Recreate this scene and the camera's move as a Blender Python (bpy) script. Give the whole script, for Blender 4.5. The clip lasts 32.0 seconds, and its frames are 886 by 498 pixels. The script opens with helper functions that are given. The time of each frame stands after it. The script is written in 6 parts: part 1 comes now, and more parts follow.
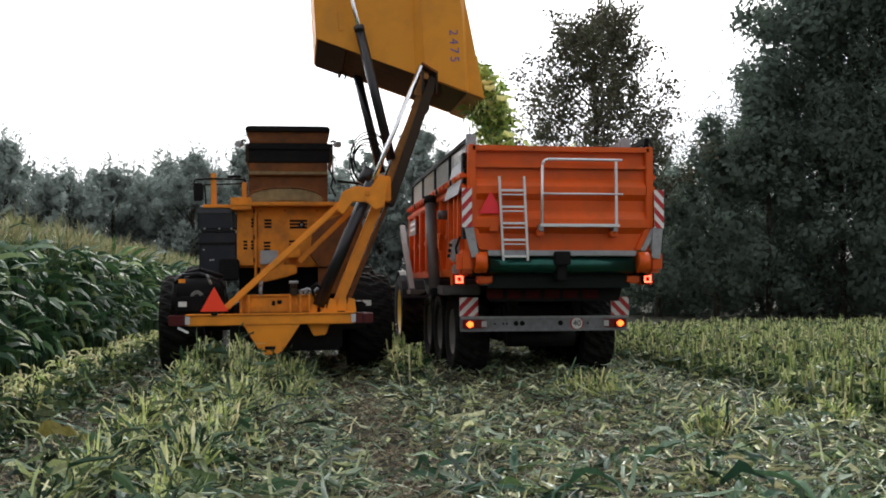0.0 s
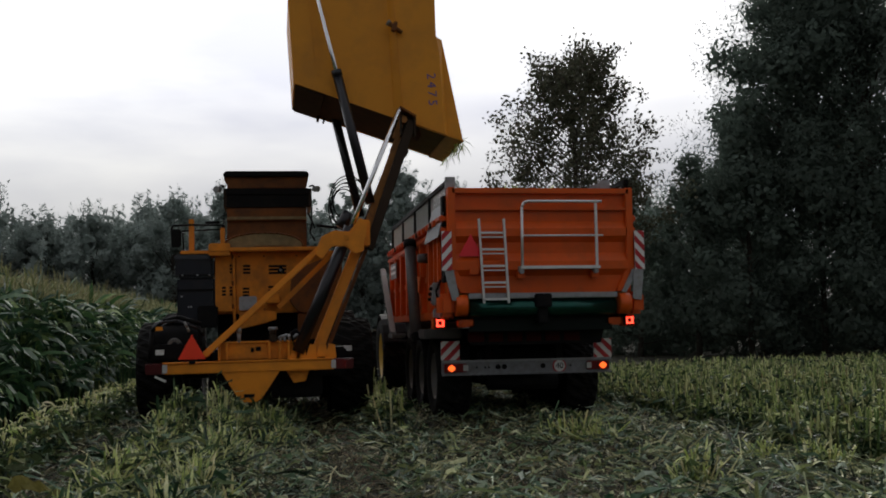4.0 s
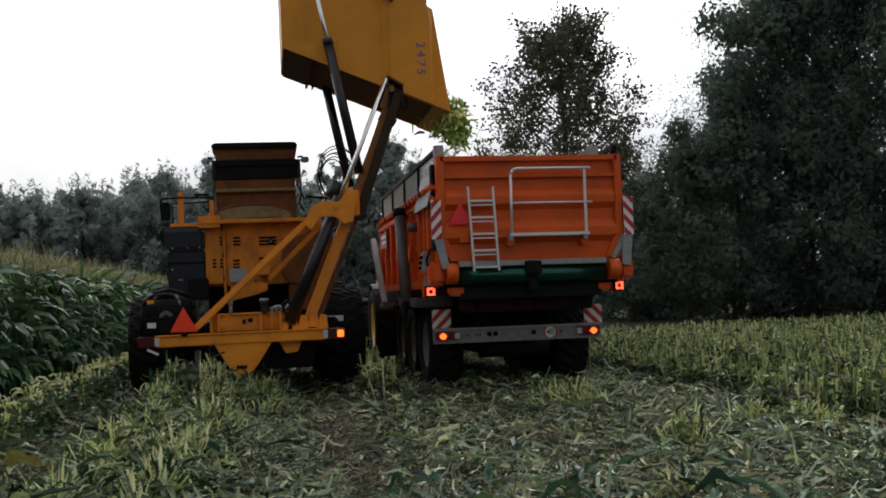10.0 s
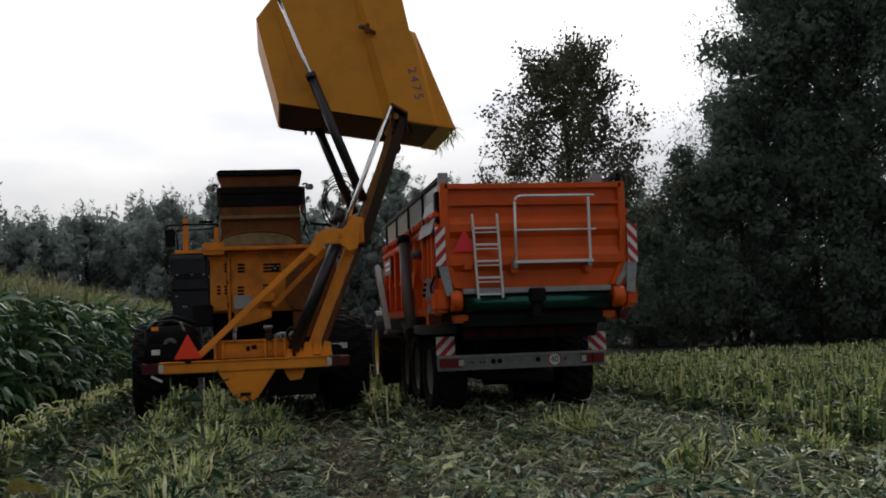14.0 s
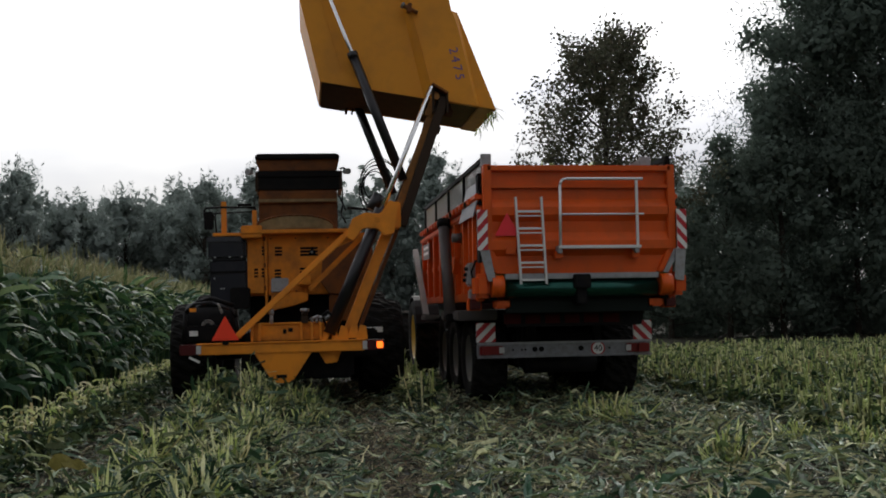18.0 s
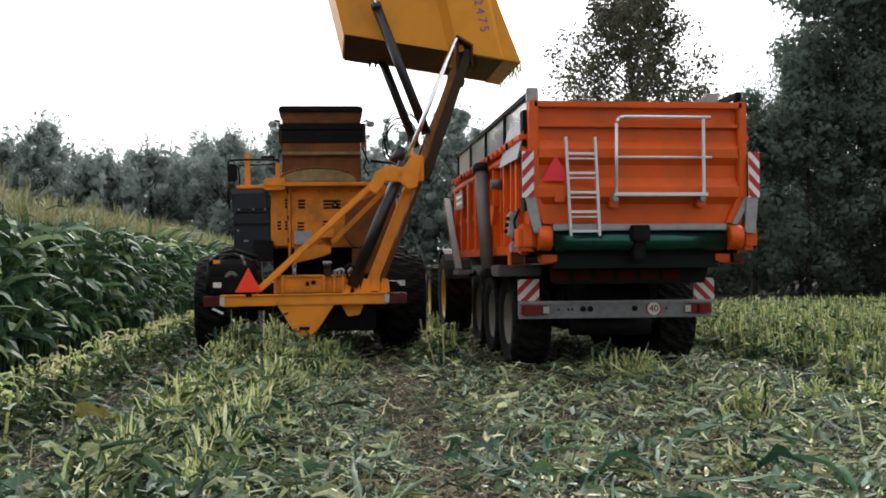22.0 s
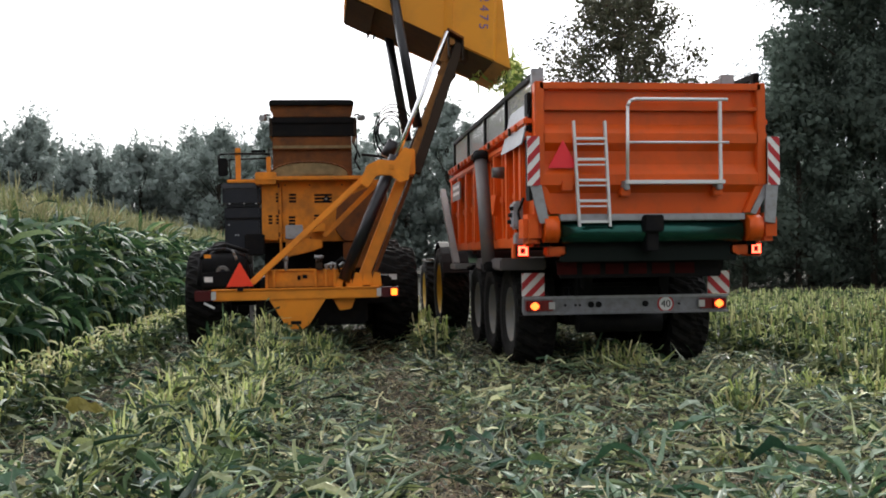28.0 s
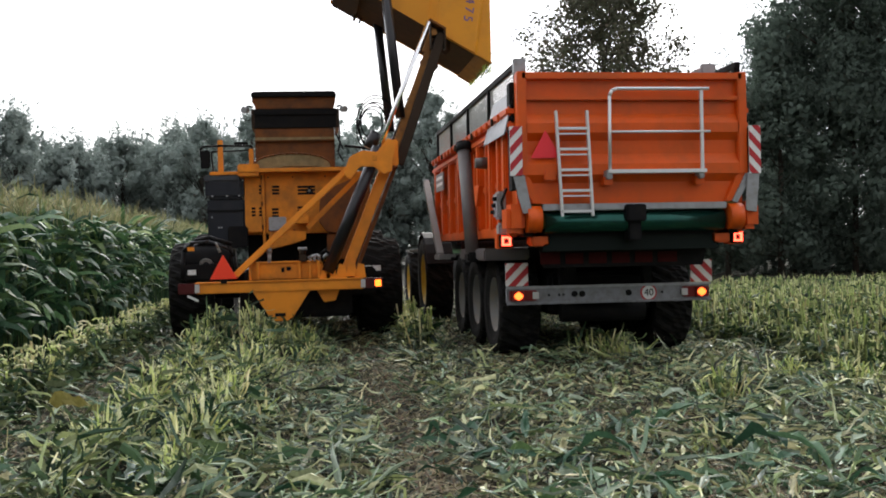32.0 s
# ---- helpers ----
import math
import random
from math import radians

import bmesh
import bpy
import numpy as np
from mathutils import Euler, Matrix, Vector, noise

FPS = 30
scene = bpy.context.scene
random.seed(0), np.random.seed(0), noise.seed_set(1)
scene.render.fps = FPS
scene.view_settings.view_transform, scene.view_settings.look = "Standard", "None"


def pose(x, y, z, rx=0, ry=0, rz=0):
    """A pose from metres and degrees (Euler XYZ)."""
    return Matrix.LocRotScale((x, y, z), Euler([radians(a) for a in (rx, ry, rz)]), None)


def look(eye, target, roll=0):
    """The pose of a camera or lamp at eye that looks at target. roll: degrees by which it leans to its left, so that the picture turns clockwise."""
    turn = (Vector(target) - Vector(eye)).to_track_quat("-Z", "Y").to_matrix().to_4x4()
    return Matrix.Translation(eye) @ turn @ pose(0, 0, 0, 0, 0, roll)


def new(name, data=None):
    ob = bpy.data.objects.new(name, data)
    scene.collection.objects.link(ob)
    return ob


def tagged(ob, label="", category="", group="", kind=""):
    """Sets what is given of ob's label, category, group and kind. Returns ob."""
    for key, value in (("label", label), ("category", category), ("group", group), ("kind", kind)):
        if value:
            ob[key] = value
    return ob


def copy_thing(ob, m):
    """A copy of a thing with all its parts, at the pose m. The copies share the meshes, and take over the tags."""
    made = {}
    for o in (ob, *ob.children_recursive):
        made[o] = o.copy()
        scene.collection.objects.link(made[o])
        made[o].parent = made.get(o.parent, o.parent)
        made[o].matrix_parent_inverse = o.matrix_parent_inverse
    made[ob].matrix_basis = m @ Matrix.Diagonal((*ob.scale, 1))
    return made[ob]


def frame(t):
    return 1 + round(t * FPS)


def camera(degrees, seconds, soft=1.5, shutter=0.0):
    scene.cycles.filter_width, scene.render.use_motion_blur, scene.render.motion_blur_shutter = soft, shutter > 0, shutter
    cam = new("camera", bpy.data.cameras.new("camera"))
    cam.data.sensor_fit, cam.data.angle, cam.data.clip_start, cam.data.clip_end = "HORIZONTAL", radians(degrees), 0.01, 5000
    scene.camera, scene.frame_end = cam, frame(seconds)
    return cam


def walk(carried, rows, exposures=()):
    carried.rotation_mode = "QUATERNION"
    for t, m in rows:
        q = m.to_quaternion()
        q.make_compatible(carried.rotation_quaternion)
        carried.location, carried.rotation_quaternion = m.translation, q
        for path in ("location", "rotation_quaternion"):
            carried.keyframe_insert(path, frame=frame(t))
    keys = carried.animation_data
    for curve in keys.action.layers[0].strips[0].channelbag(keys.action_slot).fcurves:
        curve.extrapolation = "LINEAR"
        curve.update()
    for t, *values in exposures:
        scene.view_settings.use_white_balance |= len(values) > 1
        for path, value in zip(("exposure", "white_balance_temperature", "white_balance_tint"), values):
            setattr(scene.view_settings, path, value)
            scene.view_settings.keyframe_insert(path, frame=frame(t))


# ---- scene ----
cam = camera(47.03, 32.0, soft=1.8)
PATH = [  # seconds, eye, yaw to the right, pitch, roll
    (0.0, -0.039, -0.061, 1.341, 8.23, 1.93, -0.67),
    (0.5, -0.04, -0.06, 1.342, 7.93, 2.51, -0.65),
    (1.0, -0.011, 0.018, 1.357, 8.81, 2.51, -1.23),
    (1.5, -0.017, 0.025, 1.372, 8.86, 2.8, -1.05),
    (2.0, -0.003, 0.031, 1.368, 8.86, 3.28, -1.45),
    (2.5, -0.004, 0.026, 1.366, 8.29, 3.19, -1.33),
    (3.0, -0.014, 0.014, 1.366, 8.93, 3.69, -1.44),
    (3.5, -0.006, 0.026, 1.366, 9.21, 4.05, -1.34),
    (5.5, 0.022, 0.015, 1.373, 9.25, 4.7, -2.39),
    (6.0, 0.014, -0.029, 1.375, 9.05, 4.76, -2.4),
    (6.5, 0.019, -0.004, 1.378, 9.62, 4.61, -2.39),
    (7.0, 0.021, -0.007, 1.368, 10.0, 3.66, -2.73),
    (7.5, 0.012, -0.009, 1.365, 10.61, 2.43, -2.42),
    (8.0, 0.038, 0.006, 1.363, 9.49, 3.41, -2.27),
    (8.5, 0.036, 0.002, 1.368, 9.18, 3.06, -2.28),
    (9.0, 0.032, -0.002, 1.368, 9.51, 3.16, -2.58),
    (9.5, 0.03, -0.022, 1.37, 9.74, 2.54, -2.59),
    (10.0, 0.02, -0.004, 1.365, 9.7, 2.48, -2.48),
    (10.5, 0.011, -0.029, 1.384, 9.14, 3.29, -2.49),
    (11.0, 0.014, 0.014, 1.367, 9.01, 3.09, -2.3),
    (11.5, 0.001, -0.03, 1.369, 8.69, 3.31, -2.53),
    (12.0, 0.008, -0.008, 1.369, 8.13, 4.41, -2.52),
    (12.5, 0.013, -0.019, 1.376, 8.98, 4.2, -2.66),
    (13.0, 0.009, -0.027, 1.376, 10.01, 3.32, -2.73),
    (13.5, 0.016, -0.017, 1.378, 10.79, 3.47, -2.49),
    (14.0, 0.008, -0.018, 1.375, 9.57, 3.97, -2.42),
    (14.5, 0.011, -0.01, 1.365, 7.57, 2.92, -2.59),
    (15.0, 0.013, -0.001, 1.365, 7.09, 2.55, -2.44),
    (15.5, 0.002, 0.007, 1.359, 7.07, 3.03, -2.6),
    (17.5, -0.007, -0.009, 1.363, 7.78, 2.84, -1.61),
    (18.0, -0.016, -0.016, 1.367, 7.59, 3.27, -1.5),
    (18.5, 0.003, -0.007, 1.366, 7.4, 2.25, -1.48),
    (19.0, 0.004, 0.002, 1.363, 7.3, 1.65, -1.49),
    (19.5, 0.009, -0.003, 1.368, 7.33, 1.53, -1.04),
    (20.0, 0.006, -0.007, 1.368, 6.59, 2.35, -0.86),
    (20.5, 0.005, 0.005, 1.363, 7.15, 0.32, -1.22),
    (21.0, 0.001, 0.011, 1.358, 7.64, -0.34, -1.31),
    (21.5, -0.002, 0.02, 1.359, 6.86, -0.11, -1.21),
    (22.0, 0.001, 0.009, 1.362, 6.2, 0.74, -0.91),
    (22.5, 0.007, 0.012, 1.354, 6.89, 0.06, -0.67),
    (23.0, 0.001, 0.01, 1.356, 7.18, -0.26, -1.07),
    (23.5, -0.011, 0.007, 1.359, 7.38, 0.04, -0.96),
    (24.0, -0.009, 0.003, 1.36, 6.65, -0.44, -0.63),
    (24.5, -0.013, 0.003, 1.362, 7.35, 0.04, -0.64),
    (25.0, -0.012, 0.014, 1.358, 6.68, 1.09, -0.63),
    (25.5, 0.002, 0.024, 1.355, 6.45, 0.07, -0.62),
    (27.5, -0.007, 0.017, 1.356, 6.53, 0.53, -0.92),
    (28.0, -0.015, 0.021, 1.356, 6.73, 0.39, -1.16),
    (28.5, -0.012, 0.017, 1.357, 6.41, 0.17, -0.89),
    (29.0, -0.007, 0.01, 1.365, 6.51, 0.7, -0.82),
    (29.5, -0.018, 0.012, 1.355, 6.72, 0.31, -1.34),
    (30.0, -0.017, 0.015, 1.358, 7.25, 0.1, -1.36),
    (30.5, -0.001, 0.003, 1.364, 6.82, 0.99, -1.34),
    (31.0, -0.023, 0.002, 1.359, 7.1, 1.07, -1.33),
    (31.5, -0.001, -0.003, 1.359, 7.39, 0.32, -1.78),
    (32.0, -0.007, 0.008, 1.355, 7.59, -0.15, -1.64),
]


def aim(x, y, z, yaw, pitch, roll):
    a, b = radians(yaw), radians(pitch)
    way = Vector((math.sin(a) * math.cos(b), math.cos(a) * math.cos(b), math.sin(b)))
    return look((x, y, z), Vector((x, y, z)) + way, roll)


EXPOSURES = [(0, 0.35), (1, -0.35), (2, -0.6), (3.5, -0.9), (5.5, -1.25), (6.5, -1.2), (7.5, -0.75), (9, -0.65), (10, -0.5), (11, -0.6), (12, -0.9), (13, -0.9), (14, -0.8), (15, -0.8), (18, -0.65), (19, -0.4), (20, -0.12), (21, 0.38), (23, 0.55), (29, 0.52), (31, 0.42), (32, 0.48)]
walk(cam, [(r[0], aim(*r[1:])) for r in PATH], EXPOSURES)

# ---- light: an overcast evening sky, brighter ahead where the low sun hides ----
SUN_UP, SUN_TURN = radians(34), radians(12)
world = bpy.data.worlds.new("sky")
scene.world = world
world.use_nodes = True
wn, wl = world.node_tree.nodes, world.node_tree.links
wn.clear()
w_out, w_bg, w_mix = wn.new("ShaderNodeOutputWorld"), wn.new("ShaderNodeBackground"), wn.new("ShaderNodeMixRGB")
w_sky, w_noise, w_ramp, w_co, w_map = (wn.new("ShaderNodeTexSky"), wn.new("ShaderNodeTexNoise"), wn.new("ShaderNodeValToRGB"),
                                      wn.new("ShaderNodeTexCoord"), wn.new("ShaderNodeMapping"))
w_sky.sky_type, w_sky.sun_disc, w_sky.sun_elevation, w_sky.sun_rotation = "NISHITA", False, SUN_UP, SUN_TURN
w_map.inputs["Scale"].default_value = (1.6, 1.6, 6.0)
w_noise.inputs["Scale"].default_value, w_noise.inputs["Detail"].default_value = 1.7, 6
w_ramp.color_ramp.elements[0].position, w_ramp.color_ramp.elements[0].color = 0.36, (8.0, 8.1, 8.9, 1)
w_ramp.color_ramp.elements[1].position, w_ramp.color_ramp.elements[1].color = 0.62, (11.6, 11.5, 11.4, 1)
w_mix.inputs["Fac"].default_value = 0.93
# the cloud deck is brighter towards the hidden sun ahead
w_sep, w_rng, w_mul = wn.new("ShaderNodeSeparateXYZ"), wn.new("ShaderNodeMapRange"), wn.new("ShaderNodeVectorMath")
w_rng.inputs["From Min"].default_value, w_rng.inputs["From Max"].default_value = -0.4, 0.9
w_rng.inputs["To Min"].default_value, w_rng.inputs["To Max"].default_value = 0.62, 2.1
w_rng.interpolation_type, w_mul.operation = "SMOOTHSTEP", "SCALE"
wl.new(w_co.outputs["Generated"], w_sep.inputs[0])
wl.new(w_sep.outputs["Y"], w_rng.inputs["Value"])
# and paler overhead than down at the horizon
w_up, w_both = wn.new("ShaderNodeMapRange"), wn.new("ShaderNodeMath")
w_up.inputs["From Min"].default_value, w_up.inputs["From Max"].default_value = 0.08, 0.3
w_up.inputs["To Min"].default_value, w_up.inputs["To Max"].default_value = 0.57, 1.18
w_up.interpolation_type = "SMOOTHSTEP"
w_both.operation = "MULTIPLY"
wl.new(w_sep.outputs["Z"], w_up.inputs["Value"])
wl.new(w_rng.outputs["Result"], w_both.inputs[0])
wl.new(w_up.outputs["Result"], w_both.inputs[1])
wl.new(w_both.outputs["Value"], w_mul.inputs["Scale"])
wl.new(w_co.outputs["Generated"], w_map.inputs["Vector"])
wl.new(w_map.outputs["Vector"], w_noise.inputs["Vector"])
wl.new(w_noise.outputs["Fac"], w_ramp.inputs["Fac"])
wl.new(w_sky.outputs["Color"], w_mix.inputs[1])
wl.new(w_ramp.outputs["Color"], w_mix.inputs[2])
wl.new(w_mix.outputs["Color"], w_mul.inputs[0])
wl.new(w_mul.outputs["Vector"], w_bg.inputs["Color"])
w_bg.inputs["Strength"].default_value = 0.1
wl.new(w_bg.outputs["Background"], w_out.inputs["Surface"])
sun = new("sun", bpy.data.lights.new("sun", "SUN"))
sun.data.energy, sun.data.angle, sun.data.color = 1.5, radians(12), (1.0, 0.95, 0.88)
SUN_WAY = Vector((math.sin(SUN_TURN) * math.cos(SUN_UP), math.cos(SUN_TURN) * math.cos(SUN_UP), math.sin(SUN_UP)))
sun.matrix_world = look(SUN_WAY * 50, (0, 0, 0))


# ---- materials ----
def shade(name, base, rough=0.6, metal=0.0, var=0.22, scale=2.5, bump=0.1, dirt=None, dirt_at=0.6, glow=None, spec=0.5):
    """Painted, metal, rubber or soil surface: two scales of variation, a dirt film and fine relief."""
    m = bpy.data.materials.new(name)
    m.use_nodes = True
    n, k = m.node_tree.nodes, m.node_tree.links
    p = n["Principled BSDF"]
    co, big, fine, mix, dark = (n.new("ShaderNodeTexCoord"), n.new("ShaderNodeTexNoise"), n.new("ShaderNodeTexNoise"),
                                n.new("ShaderNodeMixRGB"), n.new("ShaderNodeMixRGB"))
    big.inputs["Scale"].default_value, big.inputs["Detail"].default_value = scale, 5
    fine.inputs["Scale"].default_value, fine.inputs["Detail"].default_value = scale * 17, 4
    for t in (big, fine):
        k.new(co.outputs["Object"], t.inputs["Vector"])
    mix.inputs[1].default_value = (*[c * (1 - var) for c in base], 1)
    mix.inputs[2].default_value = (*[min(1, c * (1 + var)) for c in base], 1)
    k.new(big.outputs["Fac"], mix.inputs["Fac"])
    last = mix
    if dirt:
        ramp, soil = n.new("ShaderNodeValToRGB"), n.new("ShaderNodeTexNoise")
        soil.inputs["Scale"].default_value, soil.inputs["Detail"].default_value, soil.inputs["Roughness"].default_value = scale * 1.9, 9, 0.62
        k.new(co.outputs["Object"], soil.inputs["Vector"])
        ramp.color_ramp.elements[0].position, ramp.color_ramp.elements[1].position = dirt_at - 0.14, dirt_at + 0.22
        ramp.color_ramp.elements[1].color = (0.75, 0.75, 0.75, 1)
        k.new(soil.outputs["Fac"], ramp.inputs["Fac"])
        dark.inputs[2].default_value = (*dirt, 1)
        k.new(mix.outputs["Color"], dark.inputs[1])
        k.new(ramp.outputs["Color"], dark.inputs["Fac"])
        last = dark
    k.new(last.outputs["Color"], p.inputs["Base Color"])
    p.inputs["Roughness"].default_value, p.inputs["Metallic"].default_value = rough, metal
    p.inputs["Specular IOR Level"].default_value = spec
    if bump:
        b = n.new("ShaderNodeBump")
        b.inputs["Strength"].default_value, b.inputs["Distance"].default_value = bump, 0.01
        k.new(fine.outputs["Fac"], b.inputs["Height"])
        k.new(b.outputs["Normal"], p.inputs["Normal"])
    if glow:
        p.inputs["Emission Color"].default_value, p.inputs["Emission Strength"].default_value = (*glow[0], 1), glow[1]
    return m


def leafy(name, colours, rough=0.55, through_share=0.25, spec=0.3, grain=32.0):
    """Leaves: each one takes a tone of its own from the ramp, and lets some light through."""
    m = bpy.data.materials.new(name)
    m.use_nodes = True
    n, k = m.node_tree.nodes, m.node_tree.links
    p, out = n["Principled BSDF"], n["Material Output"]
    geo, ramp, noi, mul = n.new("ShaderNodeNewGeometry"), n.new("ShaderNodeValToRGB"), n.new("ShaderNodeTexNoise"), n.new("ShaderNodeMixRGB")
    ramp.color_ramp.interpolation = "LINEAR"
    while len(ramp.color_ramp.elements) < len(colours):
        ramp.color_ramp.elements.new(0.5)
    for i, (e, c) in enumerate(zip(ramp.color_ramp.elements, colours)):
        e.position, e.color = i / (len(colours) - 1), (*c, 1)
    k.new(geo.outputs["Random Per Island"], ramp.inputs["Fac"])
    co = n.new("ShaderNodeTexCoord")
    k.new(co.outputs["Object"], noi.inputs["Vector"])
    noi.inputs["Scale"].default_value, noi.inputs["Detail"].default_value = grain, 4
    mul.blend_type, mul.inputs["Fac"].default_value = "OVERLAY", 0.55
    k.new(ramp.outputs["Color"], mul.inputs[1])
    k.new(noi.outputs["Fac"], mul.inputs[2])
    k.new(mul.outputs["Color"], p.inputs["Base Color"])
    p.inputs["Roughness"].default_value, p.inputs["Specular IOR Level"].default_value = rough, spec
    t, mix = n.new("ShaderNodeBsdfTranslucent"), n.new("ShaderNodeMixShader")
    k.new(mul.outputs["Color"], t.inputs["Color"])
    mix.inputs["Fac"].default_value = through_share
    k.new(p.outputs[0], mix.inputs[1])
    k.new(t.outputs[0], mix.inputs[2])
    k.new(mix.outputs[0], out.inputs["Surface"])
    return m


DUST = (0.16, 0.12, 0.07)
M_YELLOW = shade("yellow_paint", (0.83, 0.285, 0.019), 0.5, 0, 0.12, 1.1, 0.04, (0.34, 0.13, 0.025), 0.58, None, 0.3)
M_BINPAINT = shade("bin_yellow_paint", (0.72, 0.29, 0.02), 0.5, 0, 0.1, 0.8, 0.04, (0.4, 0.17, 0.03), 0.6, None, 0.3)
M_DUSTY = shade("dust_caked_paint", (0.24, 0.175, 0.085), 0.85, 0, 0.4, 6, 0.3, (0.12, 0.09, 0.04), 0.52)
M_LID = shade("lighter_blue_black_plastic", (0.02, 0.023, 0.034), 0.45, 0, 0.3, 4, 0.08, (0.06, 0.06, 0.06), 0.6)
M_BODY = shade("grimy_yellow_paint", (0.74, 0.255, 0.019), 0.55, 0, 0.2, 1.8, 0.06, (0.2, 0.085, 0.026), 0.52, None, 0.25)
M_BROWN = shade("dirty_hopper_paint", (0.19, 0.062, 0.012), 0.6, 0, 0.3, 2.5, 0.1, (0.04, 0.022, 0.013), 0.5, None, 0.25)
M_ORANGE = shade("orange_paint", (0.66, 0.09, 0.0045), 0.4, 0, 0.14, 1.3, 0.05, (0.3, 0.075, 0.018), 0.58, None, 0.32)
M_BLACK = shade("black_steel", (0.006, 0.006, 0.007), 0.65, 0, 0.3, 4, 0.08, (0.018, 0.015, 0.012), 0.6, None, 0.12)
M_BARREL = shade("black_cylinder_paint", (0.014, 0.014, 0.018), 0.3, 0.2, 0.25, 3, 0.03)
M_DARKARM = shade("dark_brown_boom", (0.03, 0.017, 0.009), 0.55, 0, 0.3, 4, 0.08, None, 0.6, None, 0.2)
M_UNDER = shade("dark_brown_bin_floor", (0.06, 0.028, 0.014), 0.75, 0, 0.35, 3, 0.15, (0.02, 0.014, 0.01), 0.52, None, 0.2)
M_LIPPAINT = shade("worn_lip_paint", (0.3, 0.13, 0.03), 0.55, 0, 0.3, 4, 0.1, (0.1, 0.05, 0.025), 0.55, None, 0.25)
M_BLUEBLACK = shade("blue_black_plastic", (0.009, 0.011, 0.018), 0.42, 0, 0.3, 3, 0.06, (0.03, 0.03, 0.032), 0.64, None, 0.3)
M_GALV = shade("galvanised_steel", (0.3, 0.31, 0.33), 0.45, 0.3, 0.18, 7, 0.05, (0.17, 0.15, 0.12), 0.6)
M_BUMPER = shade("dull_galvanised_bumper", (0.21, 0.215, 0.24), 0.5, 0.3, 0.2, 7, 0.05, (0.1, 0.09, 0.08), 0.58)
M_GREYPAINT = shade("grey_paint", (0.19, 0.185, 0.18), 0.55, 0, 0.2, 3, 0.06, DUST, 0.62)
M_ALU = shade("bare_aluminium", (0.66, 0.67, 0.68), 0.38, 0.55, 0.1, 6, 0.03)
M_CHROME = shade("chrome", (0.75, 0.76, 0.78), 0.12, 1.0, 0.05, 6, 0.0)
M_RUBBER = shade("muddy_rubber", (0.008, 0.008, 0.008), 0.85, 0, 0.3, 5, 0.25, (0.024, 0.02, 0.016), 0.6, None, 0.15)
M_RIM = shade("grey_rim", (0.12, 0.12, 0.115), 0.6, 0.1, 0.25, 4, 0.08, DUST, 0.56)
M_YRIM = shade("yellow_rim", (0.5, 0.3, 0.02), 0.5, 0, 0.2, 4, 0.06, DUST, 0.6)
M_GREEN = shade("green_roller", (0.014, 0.08, 0.064), 0.22, 0.75, 0.2, 5, 0.05, (0.012, 0.03, 0.025), 0.6)
M_TGREEN = shade("tractor_green", (0.02, 0.11, 0.02), 0.4, 0, 0.2, 2, 0.04)
M_RED = shade("red_plastic", (0.16, 0.008, 0.008), 0.3, 0, 0.12, 6, 0.02, None, 0.6, None, 0.3)
M_TRI = shade("red_reflector", (0.98, 0.05, 0.012), 0.4, 0, 0.04, 6, 0.02)
M_CRIMSON = shade("crimson_reflector", (0.8, 0.02, 0.035), 0.4, 0, 0.1, 6, 0.02)
M_APRON = shade("dark_rubber_apron", (0.004, 0.008, 0.007), 0.6, 0, 0.3, 4, 0.06, None, 0.6, None, 0.15)
M_RAM = shade("grimy_ram_paint", (0.085, 0.075, 0.075), 0.5, 0, 0.3, 3, 0.06, DUST, 0.66)
M_BRAKE = shade("dark_red_lamp_plastic", (0.07, 0.007, 0.009), 0.3, 0, 0.12, 6, 0.02, None, 0.6, None, 0.3)
M_WHITE = shade("white_film", (0.72, 0.72, 0.72), 0.4, 0, 0.08, 6, 0.02, (0.4, 0.36, 0.3), 0.68)
M_STRIPE = shade("red_film", (0.42, 0.012, 0.02), 0.4, 0, 0.1, 6, 0.02)
M_LENS = shade("clear_lens", (0.5, 0.5, 0.5), 0.2, 0, 0.1, 8, 0.02)
M_DARKRED = shade("faded_red_film", (0.045, 0.005, 0.005), 0.7, 0, 0.3, 8, 0.05, None, 0.6, None, 0.1)
M_PURPLE = shade("violet_film", (0.14, 0.09, 0.28), 0.5, 0, 0.1, 8, 0.02)
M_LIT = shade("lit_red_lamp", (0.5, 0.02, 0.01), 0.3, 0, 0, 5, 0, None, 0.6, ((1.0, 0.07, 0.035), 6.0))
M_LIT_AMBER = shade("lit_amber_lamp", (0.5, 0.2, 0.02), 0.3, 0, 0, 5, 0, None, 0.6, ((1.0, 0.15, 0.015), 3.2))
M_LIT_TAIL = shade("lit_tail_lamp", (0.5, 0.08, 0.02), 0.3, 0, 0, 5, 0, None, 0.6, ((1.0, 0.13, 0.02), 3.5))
M_MESH = shade("fine_wire_mesh", (0.45, 0.46, 0.47), 0.6, 0.2, 0.2, 20, 0.2)
M_BARK = shade("bark", (0.05, 0.04, 0.03), 0.9, 0, 0.3, 6, 0.5)
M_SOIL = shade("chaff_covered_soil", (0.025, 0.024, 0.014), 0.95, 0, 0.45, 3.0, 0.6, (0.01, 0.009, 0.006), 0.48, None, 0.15)
